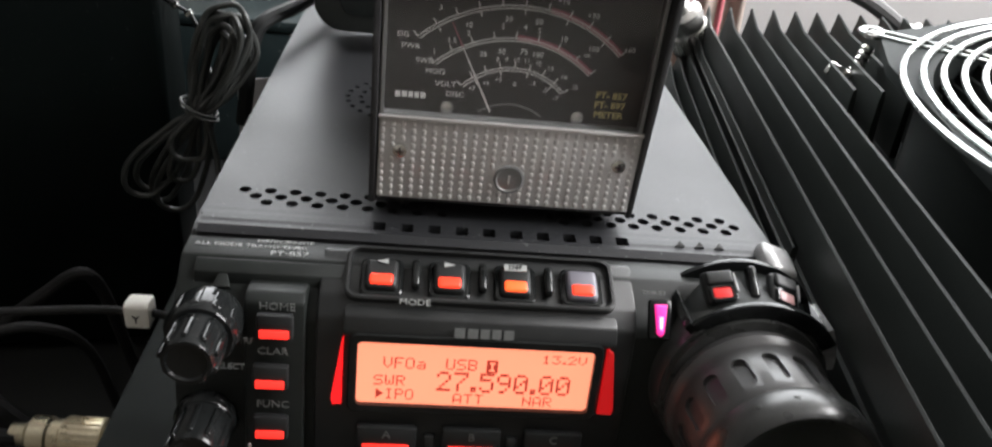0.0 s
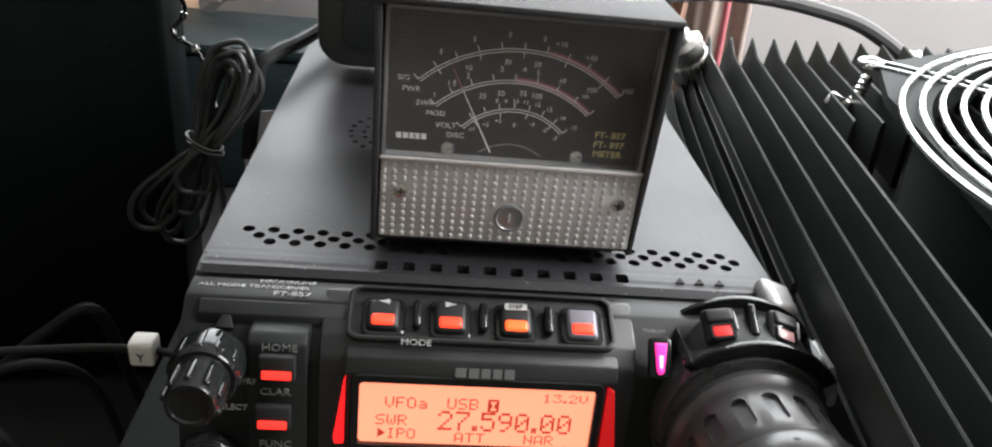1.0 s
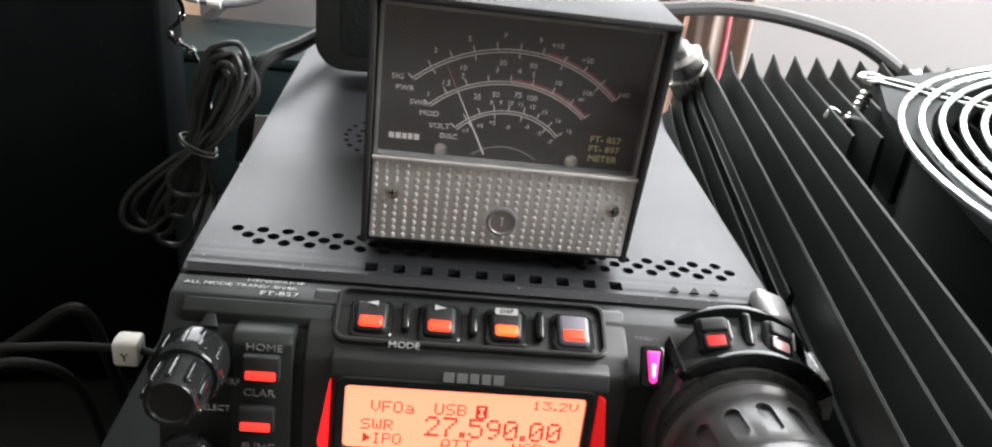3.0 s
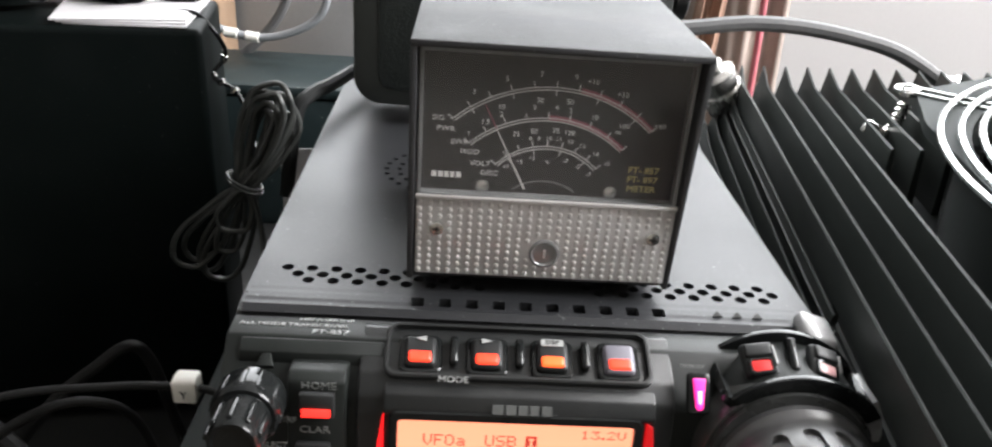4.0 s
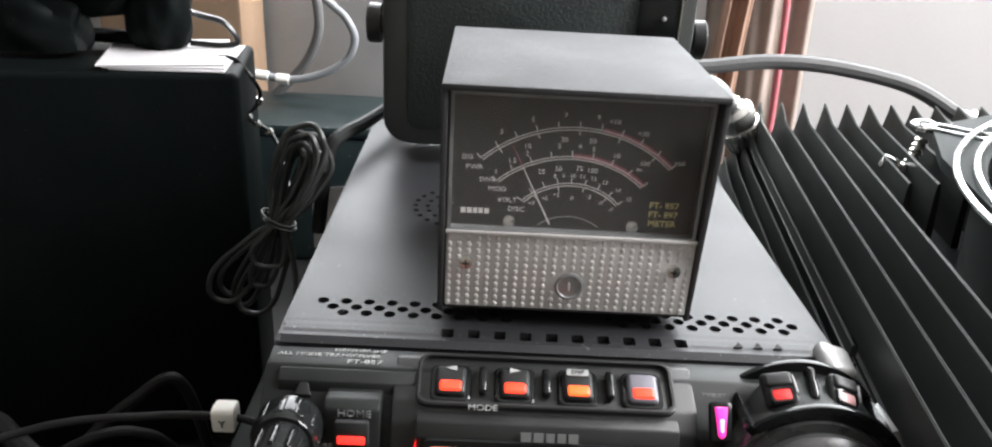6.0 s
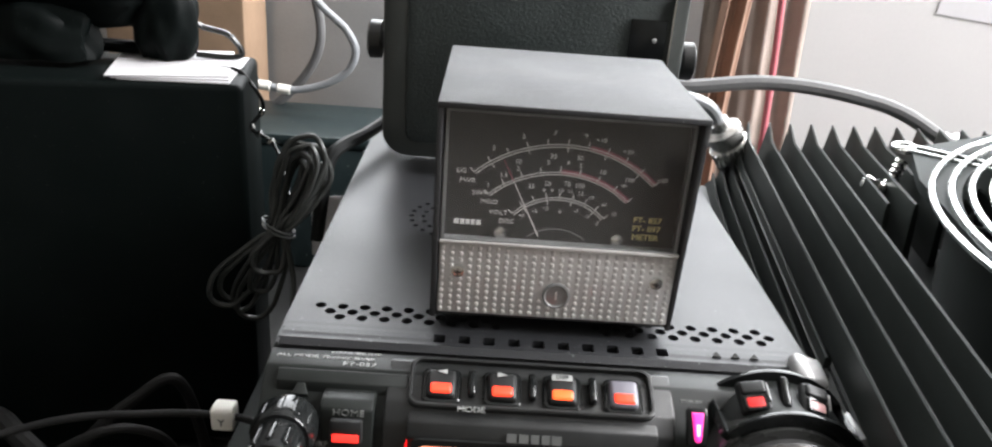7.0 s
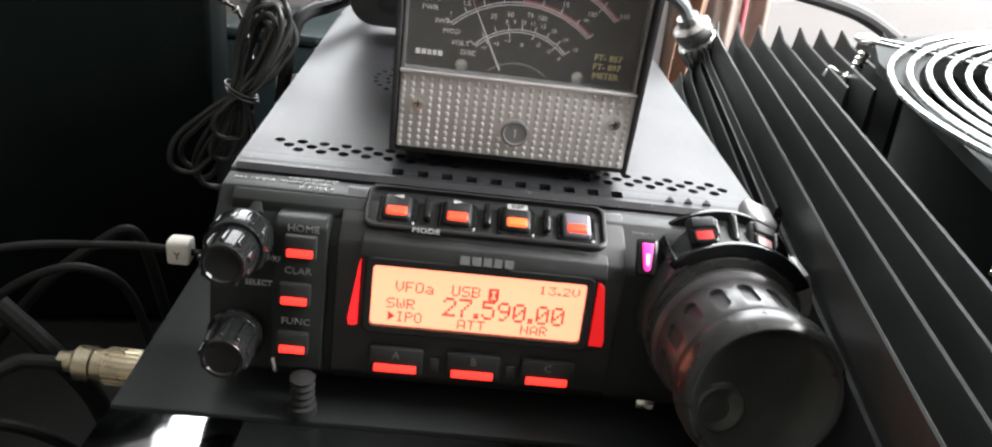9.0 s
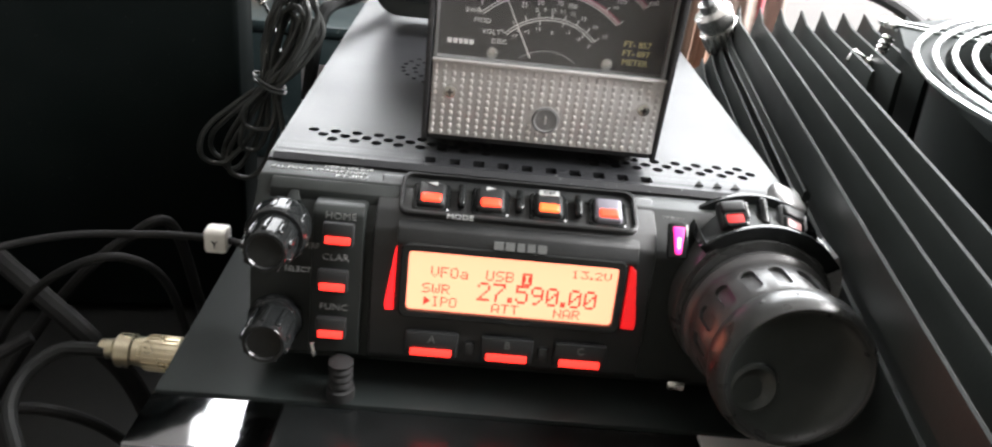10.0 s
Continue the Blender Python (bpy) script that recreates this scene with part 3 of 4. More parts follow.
# main tuning knob with its hooded seat
DIAL = pose(0.0624, -0.0300, -0.0243, 81, 0, 0)
DIAL_HOOD = pose(0.0616, -0.0300, -0.0215, 81, 0, 0)
hood = part("dial_hood", lathe([(0, -0.022), (0.0218, -0.022), (0.0224, -0.0215), (0.0224, -0.002), (0.0214, 0.0), (0.0206, 0.0), (0.0204, 0.0016), (0.0194, 0.0016), (0, 0.0016)], DIAL_HOOD, 64), M_KNOBRIM, radio, "round hood behind the tuning knob")
knob_body = lathe([(0, 0.0006), (0.0202, 0.0006), (0.0206, 0.0016), (0.0206, 0.0040), (0.0196, 0.0052), (0.0192, 0.0066), (0.0194, 0.0080), (0.0190, 0.0225), (0.0182, 0.0236), (0, 0.0240)], DIAL, 72)
slots = []
for k in range(16):
    slot = plate(rounded(0.0038, 0.0104, 0.0018, 4), 0.0012)
    slot.transform(DIAL @ pose(0, 0, 0, 0, 0, 22.5 * k + 6) @ pose(0, 0.0194, 0.0152, -90, 0, 0))
    slots.append(slot)
dial = part("tuning_knob", carve(knob_body, join(*slots)), M_DIAL, radio, "large satin black tuning knob with slotted grip")
part("knob_rim", lathe([(0.0150, 0.0236), (0.0184, 0.0238), (0.0197, 0.0248), (0.0203, 0.0268), (0.0202, 0.0296), (0.0198, 0.0318), (0.0190, 0.0333), (0.0182, 0.0339), (0.0176, 0.0337), (0.0173, 0.0329), (0.0165, 0.0322)], DIAL, 72), M_KNOBRIM, dial, "glossy rounded rim")
part("knob_face", lathe([(0.0174, 0.0331), (0.0170, 0.0324), (0.0150, 0.0313), (0.0120, 0.0303), (0.0080, 0.0296), (0.0040, 0.0293), (0, 0.0292)], DIAL, 72), M_KNOBFACE, dial, "dished glossy face with a finger dimple")
for k in range(15):
    part("rim_bead", lathe([(0, 0.0004), (0.0007, 0.0002), (0.0010, -0.0008), (0, -0.001)], DIAL @ pose(0, 0, 0, 0, 0, 24 * k + 9) @ pose(0, 0.0201, 0.0290, -82, 0, 0), 10), M_KNOBRIM, dial)
part("finger_dimple", lathe([(0.0070, -0.0006), (0.0064, 0.0007), (0.0056, 0.0010), (0.0046, 0.0006), (0.0032, -0.0003), (0.0016, -0.0007), (0, -0.0008)], DIAL @ pose(-0.0092, -0.0052, 0.0303, -3, 5, 0), 40), M_KNOBFACE, dial)

# two keys on the hood
def arch(r0, r1, a0, a1, y0, y1, n=24):
    """A piece of a thick tube round the dial's axis; angles in degrees from straight up."""
    bm = bmesh.new()
    rings = []
    for k in range(n + 1):
        a = radians(a0 + (a1 - a0) * k / n)
        rings.append([bm.verts.new((0.0628 + r * math.sin(a), y, -0.0215 + r * math.cos(a))) for r, y in ((r0, y0), (r1, y0), (r1, y1), (r0, y1))])
    bm.faces.new(rings[0])
    bm.faces.new(rings[-1][::-1])
    for p, q in zip(rings, rings[1:]):
        for k in range(4):
            bm.faces.new((p[k], q[k], q[(k + 1) % 4], p[(k + 1) % 4]))
    bmesh.ops.recalc_face_normals(bm, faces=bm.faces[:])
    bmesh.ops.bevel(bm, geom=[e for e in bm.edges if len(e.link_faces) == 2 and e.calc_face_angle() > 0.7], offset=0.0003, segments=2, affect="EDGES", profile=0.6)
    return bm


BAND = part("band_key_bed", arch(0.0185, 0.0222, -46, 55, -0.0262, -0.0080), M_PANEL, radio, "curved key tray over the tuning knob")
for r1, a0, a1, y0, y1 in ((0.0243, -46, 56, -0.0274, -0.0256), (0.0250, -44, 54, -0.0094, -0.0076), (0.0252, -50, -45, -0.0270, -0.0080), (0.0246, 54, 57.4, -0.0270, -0.0080)):
    part("tray_edge", arch(0.0200, r1, a0, a1, y0, y1), M_GLOSS, BAND)
part("hood_flank", arch(0.0200, 0.0262, 57.5, 88, -0.0215, -0.0100, 12), M_SHINYCAP, radio, "shiny grey shoulder of the hood")
for x, y, z, ry in ((0.0541, -0.0172, 0.0000, -10), (0.0703, -0.0172, -0.0004, 20)):
    f = pose(x, y, z, 26, ry, 0)
    key = part("band_key", rbox(0.0084, 0.0094, 0.0030, 0.0013, f @ pose(0, 0, 0.0002), 3), M_KEY, radio)
    part("key_cap", rbox(0.0068, 0.0040, 0.0018, 0.0008, f @ pose(0, 0.0022, 0.0016, -8, 0, 0), 3), M_KEY, key)
    part("window_frame", frame_ring(0.0066, 0.0048, 0.0012, 0.0009, 0.0012, f @ pose(0, -0.0022, 0.0024)), M_GLOSS, key)
    part("key_light", rbox(0.0046, 0.0030, 0.0010, 0.0004, f @ pose(0, -0.0022, 0.0018)), M_DIMKEY if x < 0.06 else M_PINKKEY, key, "dim red window")
    # The glint along the key's right edge is built as a pale strip.
    part("side_glint", rbox(0.0007, 0.0052, 0.0012, 0.0003, f @ pose(0.0037, 0.0004, 0.0018), 2), M_SHINYCAP, key, "pale strip standing in for an edge glint")
part("key_rib", rbox(0.0024, 0.0095, 0.0034, 0.0010, pose(0.0624, -0.0165, 0.0016, 24, 5, 0), 3), M_GLOSS, radio)
part("corner_cap", rbox(0.0098, 0.0116, 0.0050, 0.0020, pose(0.0738, -0.0034, 0.0000, 8, 18, 0), 3), M_SHINYCAP, radio, "shiny pale corner piece")
for x in (0.049, 0.0545, 0.060):
    part("lid_tooth", plate([(-0.0013, -0.0006), (0.0013, -0.0006), (0, 0.0010)], 0.0008, pose(x, 0.0024, 0.0006, 35, 0, 0)), M_PLASTIC, radio)

# concentric knobs on the other side
def small_knob(name, x, z, r_out, r_in, l1, l2):
    f = pose(x, -0.0245, z, 84, 0, 0)
    base = part(name, lathe([(0, 0), (r_out, 0), (r_out * 1.02, l1 * 0.15), (r_out, l1 * 0.85), (r_out * 0.92, l1), (0, l1)], f, 40), M_GLOSS, radio, "glossy black ribbed knob")
    inner = part("inner_knob", lathe([(0, l1), (r_in * 1.06, l1), (r_in * 1.0, l1 + 0.001), (r_in * 0.97, l2 * 0.93), (r_in * 0.88, l2), (r_in * 0.76, l2), (r_in * 0.70, l2 - 0.0005), (0, l2 - 0.0008)], f, 40), M_GLOSS, base)
    for k in range(10):
        part("lug", rbox(0.0027, 0.0018, l1 * 0.78, 0.0006, f @ pose(0, 0, 0, 0, 0, 36 * k + 9) @ pose(0, r_out - 0.0006, l1 * 0.46), 3), M_GLOSS, base)
    for k in range(9):
        part("grip_rib", rbox(0.0015, 0.0014, (l2 - l1) * 0.82, 0.0005, f @ pose(0, 0, 0, 0, 0, 40 * k + 5) @ pose(0, r_in - 0.0001, (l1 + l2) / 2 - 0.0004), 3), M_GLOSS, inner)


small_knob("volume_knob", -0.0684, -0.0110, 0.0080, 0.0060, 0.0090, 0.0190)
small_knob("select_knob", -0.0700, -0.0400, 0.0074, 0.0062, 0.0060, 0.0175)
part("knob_pointer", plate([(-0.0022, -0.003), (0.0022, -0.003), (0, 0.004)], 0.0012, pose(-0.0668, -0.0165, -0.0048, 30, 0, 0), 0.0003), M_PANEL, radio)
for body, x, z in (("AF/RF", -0.0605, -0.0155), ("SELECT", -0.0635, -0.0225)):
    lettering(body, 0.0022, on_front(x, z, 0.003), M_DIMPRINT, radio)
part("plug_boot", lathe([(0, 0), (0.0040, 0), (0.0040, 0.003), (0.0030, 0.0035)] + [(0.0030 + (0.0005 if k % 2 else 0), 0.0035 + 0.0012 * k) for k in range(8)] + [(0, 0.0132)], pose(-0.0505, -0.0350, -0.0590), 20), M_DARK, radio, "ribbed rubber plug boot")
part("jack_latch", rbox(0.0012, 0.0046, 0.0012, 0.0005, on_front(-0.0587, -0.0458, 0.0030, 12), 3), M_STEEL, radio, "bright metal plug latch")


# ---------------------------------------------------------------- panel meter on the lid
meter = thing("panel_meter", "black analogue panel meter with ribbed clear lower cover", "meter")
MX0, MX1, MY0, MY1, MZ0, MZ1 = -0.0342, 0.0352, 0.0110, 0.0745, 0.0032, 0.0692
case = span(MX0, MX1, MY0, MY1, MZ0, MZ1, 0.0008)
part("case", case, M_CASE, meter, "satin black metal case")
part("top_cover", span(MX0 - 0.0006, MX1 + 0.0006, 0.0030, MY1 + 0.0005, MZ1 - 0.0012, MZ1 + 0.0006, 0.0005), M_CASE, meter)
for x0, x1 in ((MX0 - 0.0006, MX0 + 0.0010), (MX1 - 0.0010, MX1 + 0.0006)):
    part("side_cover", extruded([(0.0034, MZ1 - 0.0006), (0.0078, MZ0 + 0.001), (MY1, MZ0 + 0.001), (MY1, MZ1 - 0.0006)], x0, x1, 0.0003), M_CASE, meter)
for fx in (MX0 + 0.008, MX1 - 0.008):
    for fy in (0.02, 0.066):
        part("foot", lathe([(0, 0), (0.0045, 0), (0.0040, 0.0034), (0, 0.0034)], pose(fx, fy, 0.0), 20), M_DARK, meter)
part("meter_card", span(MX0 + 0.0018, MX1 - 0.0018, 0.0104, 0.0112, 0.029, 0.0672), M_FACE, meter, "black printed scale card")


def on_card(x, z, off=0.0):
    return pose(x, 0.0103 - off, z, 90, 0, 0)


def arc(name, cx, cz, r, a0, a1, width, material, off=0.0):
    """A printed line on the card: angles in degrees from straight up, to the right."""
    bm = bmesh.new()
    n = 40
    rows = []
    for k in range(n + 1):
        a = radians(a0 + (a1 - a0) * k / n)
        rows.append([bm.verts.new((cx + q * math.sin(a), 0.0102 - off, cz + q * math.cos(a))) for q in (r - width / 2, r + width / 2)])
    for a, b in zip(rows, rows[1:]):
        bm.faces.new((a[0], a[1], b[1], b[0]))
    return part(name, bm, material, meter, smooth=False)


ARCS = (("signal", 0.0, 0.0216, 0.0367, -42, 43, 10), ("ratio", -0.0008, 0.0219, 0.0285, -43, 42, 8), ("volt", -0.0004, 0.0254, 0.0176, -47, 46, 8))
for nm, cx, cz, r, a0, a1, ticks in ARCS:
    red = 10 if nm == "signal" else 0
    arc("scale_line", cx, cz, r, a0, a1, 0.00028, M_WHITEPRINT)
    arc("scale_line", cx, cz, r - 0.0007, a0, a1, 0.00028, M_WHITEPRINT)
    if nm != "volt":
        arc("red_band", cx, cz, r + 0.0001, red, a1, 0.0013, M_REDPRINT, -0.0001)
    for k in range(ticks + 1):
        a = a0 + (a1 - a0) * k / ticks
        f = on_card(cx, cz, 0.0001) @ pose(0, 0, 0, 0, 0, -a)
        part("tick", rbox(0.00026, 0.0016, 0.0001, 0, f @ pose(0, r + 0.0008, 0)), M_WHITEPRINT, meter, smooth=False)
        if nm != "ratio" and k % 2:
            part("tick", rbox(0.00026, 0.0014, 0.0001, 0, f @ pose(0, r - 0.0013, 0)), M_WHITEPRINT, meter, smooth=False)
arc("scale_line", -0.0005, 0.0205, 0.0130, -38, 38, 0.0003, M_PRINT)
MARKS = "3 -19.6 56.1;5 -11.8 59.7;7 -3.6 61.3;9 4.8 61.1;+10 9.0 60.2;+30 16.6 57.4;+60 26.9 49.9;10 -12.7 52.6;30 -3.4 54.8;50 3.9 54.8;100 18 49.4;1 -20.4 45.2;1.5 -16.4 48.5;2 -12.6 50.6;3 -4.6 52.9;4 0.8 53.2;5 4.3 52.6;10 10.4 51.2;\u221e 16.7 47.7;25 -8.6 45.8;50 -4.2 46.8;75 1.2 47.2;100 4.6 46.8"
SMALL = "8 -5 44.8;9 -2.8 44.9;10 -0.4 45.1;11 2.2 45;12 5.1 44.6;13 8.2 43.6;14 11.8 41.6;15 15 39.2;+7 -10.6 36.8;+5 -7.2 38.4;+3 -4.2 39.6;0 -0.1 38.8;-3 4.4 39.4;-5 7.6 37.9;-7 10.6 36"
WORDS = "SIG -28 49;PWR -26.1 46.3;SWR -22.6 42.9;MOD -19.8 40.4;VOLT -17.1 37.4;DISC -14.6 34.9"
for table_of, size, stretch in ((MARKS, 0.0019, 1.0), (SMALL, 0.0016, 1.0), (WORDS, 0.0019, 1.1)):
    for entry in table_of.split(";"):
        body, x, z = entry.split(" ")
        lettering(body, size, on_card(float(x) / 1000, float(z) / 1000, 0.0001), M_WHITEPRINT, meter, "scale_mark", stretch, 0, 0.00005)
bars((0.0013, 0.0013, 0.0011, 0.0011, 0.0013), 0.0014, on_card(-0.0255, 0.0340, 0.0001), M_WHITEPRINT, meter)
for body, z in (("FT- 857", 37.8), ("FT- 897", 35.2), ("METER", 32.6)):
    lettering(body, 0.0024, on_card(0.0246, z / 1000, 0.0001), M_GOLDPRINT, meter, "lettering", 1.05, 0.00005, 0.00005)
# pointer
PTR = pose(-0.0005, 0.0094, 0.0215, 90, 0, 0) @ pose(0, 0, 0, 0, 0, 27)
part("pointer", join(plate([(-0.00022, 0.011), (0.00022, 0.011), (0.00012, 0.029), (-0.00012, 0.029)], 0.0002, PTR)), M_WHITEPRINT, meter, "thin white pointer", smooth=False)
part("pointer_tip", plate([(-0.00014, 0.029), (0.00014, 0.029), (0.0001, 0.0355), (-0.0001, 0.0355)], 0.0002, PTR), M_REDPRINT, meter, smooth=False)
for x in (-0.0163, 0.0166):
    part("nut", lathe([(0, 0), (0.0019, 0), (0.0017, 0.0009), (0.0008, 0.0013), (0, 0.0013)], pose(x, 0.0103, 0.0316, 90, 0, 0), 12), M_STEEL, meter)
# clear front: pane and prism-patterned lower cover
pane = part("lens", frame_ring(0.0668, 0.0388, 0.0010, 0.0012, 0.0036, pose(0.0005, 0.0074, 0.0480, 90, 0, 0)), M_RIM, meter, "clear plastic lens rim")
glass = part("pane", span(MX0 + 0.0022, MX1 - 0.0022, 0.0078, 0.0084, 0.0294, 0.0664), M_LENS, meter, "clear plastic pane")
glass.visible_shadow = False
low = part("lower_cover", span(-0.0328, 0.0345, 0.0076, 0.0112, 0.0060, 0.0290, 0.0006), M_SMOKE, meter, "frosted ribbed clear plastic lower cover")
part("cover_lip", span(-0.0330, 0.0347, 0.0066, 0.0080, 0.0284, 0.0294, 0.0003), M_SMOKE, low)
bump_mesh = None
for i in range(26):
    for j in range(11):
        x, z = -0.0318 + 0.00258 * i, 0.0073 + 0.00198 * j
        if (x - 0.0006) ** 2 + (z - 0.0142) ** 2 < 0.0044 ** 2 or min((x + 0.0273) ** 2, (x - 0.0292) ** 2) + (z - 0.0199) ** 2 < 0.0022 ** 2:
            continue
        if bump_mesh is None:
            b = lathe([(0.00082, 0), (0.00066, 0.00045), (0, 0.0007)], pose(0, 0, 0, 90, 0, 0) @ Matrix.Diagonal((0.82, 1.1, 1, 1)), 8)
            first = part("prism_bump", b, M_SMOKE, low)
            bump_mesh = first.data
            ob = first
        else:
            ob = new("prism_bump", bump_mesh)
            ob.parent = low
        ob.location = (x, 0.0077, z)
for x in (-0.0273, 0.0292):
    part("screw", join(lathe([(0, 0), (0.0020, 0), (0.0018, 0.0012), (0, 0.0016)], pose(x, 0.0078, 0.0199, 90, 0, 0), 20)), M_STEEL, meter)
    part("screw_slot", join(rbox(0.0020, 0.0004, 0.0003, 0, pose(x, 0.0063, 0.0199, 90, 0, 0)), rbox(0.0004, 0.0003, 0.0020, 0, pose(x, 0.0063, 0.0199))), M_DARK, meter, smooth=False)
part("zero_screw", lathe([(0, 0), (0.0041, 0), (0.0040, 0.0008), (0.0034, 0.0010), (0.0031, 0.0006), (0, 0.0006)], pose(0.0012, 0.0078, 0.0138, 90, 0, 0), 32), M_RIM, meter)
part("zero_slot", rbox(0.0005, 0.0004, 0.0024, 0, pose(0.0012, 0.0071, 0.0138, 0, 0, 0)), M_SMOKE, meter, smooth=False)
part("side_screw", lathe([(0, 0), (0.0017, 0), (0.0015, 0.0010), (0, 0.0012)], pose(MX0 - 0.0005, 0.030, 0.022, 0, -90, 0), 16), M_GLOSS, meter)


# ---------------------------------------------------------------- loudspeaker behind the meter
speaker = thing("loudspeaker", "black box loudspeaker standing on the radio in a bracket", "loudspeaker")
SX0, SX1, SY, SZ0, SZ1 = -0.0656, 0.0572, 0.133, 0.0086, 0.0960
part("cabinet", plate(rounded(SX1 - SX0, SZ1 - SZ0, 0.011), 0.045, pose((SX0 + SX1) / 2, SY, (SZ0 + SZ1) / 2, 90, 0, 0), 0.0022), M_CABINET, speaker)
part("grille", plate(rounded(SX1 - SX0 - 0.016, SZ1 - SZ0 - 0.014, 0.006), 0.002, pose((SX0 + SX1) / 2 + 0.002, SY - 0.0006, (SZ0 + SZ1) / 2, 90, 0, 0), 0.0006), M_GRILLE, speaker)
part("badge", span(0.034, 0.0485, SY - 0.0022, SY - 0.0004, 0.058, 0.074, 0.0004), M_GLOSS, speaker)
part("badge_dot", lathe([(0, 0), (0.0010, 0), (0.0008, 0.0006), (0, 0.0007)], pose(0.0440, SY - 0.0022, 0.066, 90, 0, 0), 14), M_PRINT, speaker)
# Thin bright strip for the light line reflected along the cabinet's edge.
part("edge_glint", span(0.0502, 0.0508, SY - 0.0024, SY, 0.056, 0.084), M_STEEL, speaker)
for sx, s in ((SX0, -1), (SX1, 1)):
    part("clamp_knob", lathe([(0, 0), (0.0040, 0), (0.0040, 0.0016), (0.0078, 0.0018), (0.0080, 0.0064), (0.0070, 0.0072), (0, 0.0072)], pose(sx, SY + 0.012, 0.0560, 0, 90 * s, 0), 24), M_PLASTIC, speaker, "black clamp knob")
    part("bracket_arm", span(sx + (0.0005 if s < 0 else -0.0021), sx + (0.0021 if s < 0 else -0.0005), SY + 0.046, SY + 0.060, 0.0, 0.062, 0.0004), M_PLASTIC, speaker)
    part("bracket_bar", span(sx + (0.0005 if s < 0 else -0.0021), sx + (0.0021 if s < 0 else -0.0005), SY + 0.044, SY + 0.060, 0.050, 0.062, 0.0004), M_PLASTIC, speaker)
part("bracket_base", span(SX0 + 0.0005, SX1 - 0.0005, SY + 0.046, SY + 0.060, 0.0, 0.0014, 0.0003), M_PLASTIC, speaker)


# ---------------------------------------------------------------- amplifier with its finned top and fan
AMP = Matrix.Translation((0.10, 0, 0.012)) @ pose(0, 0, 0, 0, -4, 0) @ pose(0, 0, 0, 0, 0, -7.5)
amp = thing("amplifier", "black finned heatsink amplifier with a large guarded fan", "amplifier")
FSTEP, BACK, FORE = 0.0106, 0.214, -0.150


def fin(lu, v0, v1, top, deep=0.034, kink=0.0045):
    """One upright cooling rib, thinner at its crest, its far end kinked and cut to a slope."""
    prof = [(-0.0015, -deep), (-0.0010, -0.0042), (-0.0005, -0.0005), (0.0, 0.0), (0.0005, -0.0005), (0.0010, -0.0042), (0.0015, -deep)]
    n = len(prof)
    bm = bmesh.new()
    rows = []
    for v, shift in ((v0, 0.0), (v1 - 0.034, 0.0), (v1, kink)):
        rows.append([bm.verts.new((lu + x + (shift if z > -0.01 else 0.0), v + (0.003 if z < -0.01 and shift else 0.0), max(z + top, -0.034))) for x, z in prof])
    bm.faces.new(rows[0])
    bm.faces.new(rows[-1][::-1])
    for a, b in zip(rows, rows[1:]):
        for k in range(n):
            bm.faces.new((a[k], a[(k + 1) % n], b[(k + 1) % n], b[k]))
    bmesh.ops.recalc_face_normals(bm, faces=bm.faces[:])
    bm.transform(AMP)
    return bm


for k in range(-1, 26):
    part("fin", fin(-0.0047 + FSTEP * k, 0.012 if k < 0 else FORE if k < 3 else 0.105, BACK, 0.0), M_FIN, amp)
# the outermost rib runs on to the front, cut shallow past the radio, with lower ribs stepping down beside it
part("fin_nose", fin(-0.0153, FORE, 0.0135, 0.0, 0.012, 0.0), M_FIN, amp)
for lu, top, v0, deep in ((-0.0182, -0.0110, 0.004, 0.004), (-0.0214, -0.0170, 0.012, 0.012), (-0.0252, -0.0220, 0.036, 0.012), (-0.0292, -0.0265, 0.066, 0.012)):
    part("flank_fin", fin(lu, v0, 0.205, top, deep, 0.002), M_FIN, amp)
steps = []
for lu, w, top, v0 in ((-0.0168, 0.0022, -0.0200, 0.006), (-0.0180, 0.0100, -0.030, 0.013), (-0.0215, 0.0110, -0.038, 0.040)):
    steps.append(rbox(w, 0.204 - v0, 0.003, 0.0003, AMP @ pose(lu, (v0 + 0.204) / 2, top)))
for web in steps:
    part("flank_web", web, M_FIN, amp, smooth=False)
ledge = bmesh.new()
bmesh.ops.create_cube(ledge, size=1.0)
ledge.transform(AMP @ pose(-0.0125, 0.109, -0.0365) @ Matrix.Diagonal((0.010, 0.205, 0.006, 1)))
part("flank_ledge", ledge, M_FIN, amp, smooth=False)
flank = bmesh.new()
bmesh.ops.create_cube(flank, size=1.0)
flank.transform(AMP @ pose(-0.0240, 0.170, -0.0365) @ Matrix.Diagonal((0.030, 0.070, 0.005, 1)))
part("flank_base", flank, M_FIN, amp, smooth=False)
core = bmesh.new()
for lu, lv in ((-0.0075, FORE), (0.33, FORE), (0.33, BACK), (-0.0075, BACK)):
    top = AMP @ Vector((lu, lv, -0.032))
    core.verts.new(top)
    core.verts.new((top.x, top.y, TABLE + 0.0005))
core.verts.ensure_lookup_table()
cv = core.verts
core.faces.new((cv[0], cv[2], cv[4], cv[6]))
core.faces.new((cv[1], cv[3], cv[5], cv[7]))
for k in range(4):
    a, b = 2 * k, (2 * k + 2) % 8
    core.faces.new((cv[a], cv[a + 1], cv[b + 1], cv[b]))
bmesh.ops.recalc_face_normals(core, faces=core.faces[:])
part("case", core, M_FIN, amp, smooth=False)
# fan frame and wire guard
FC = (0.1650, 0.0420)


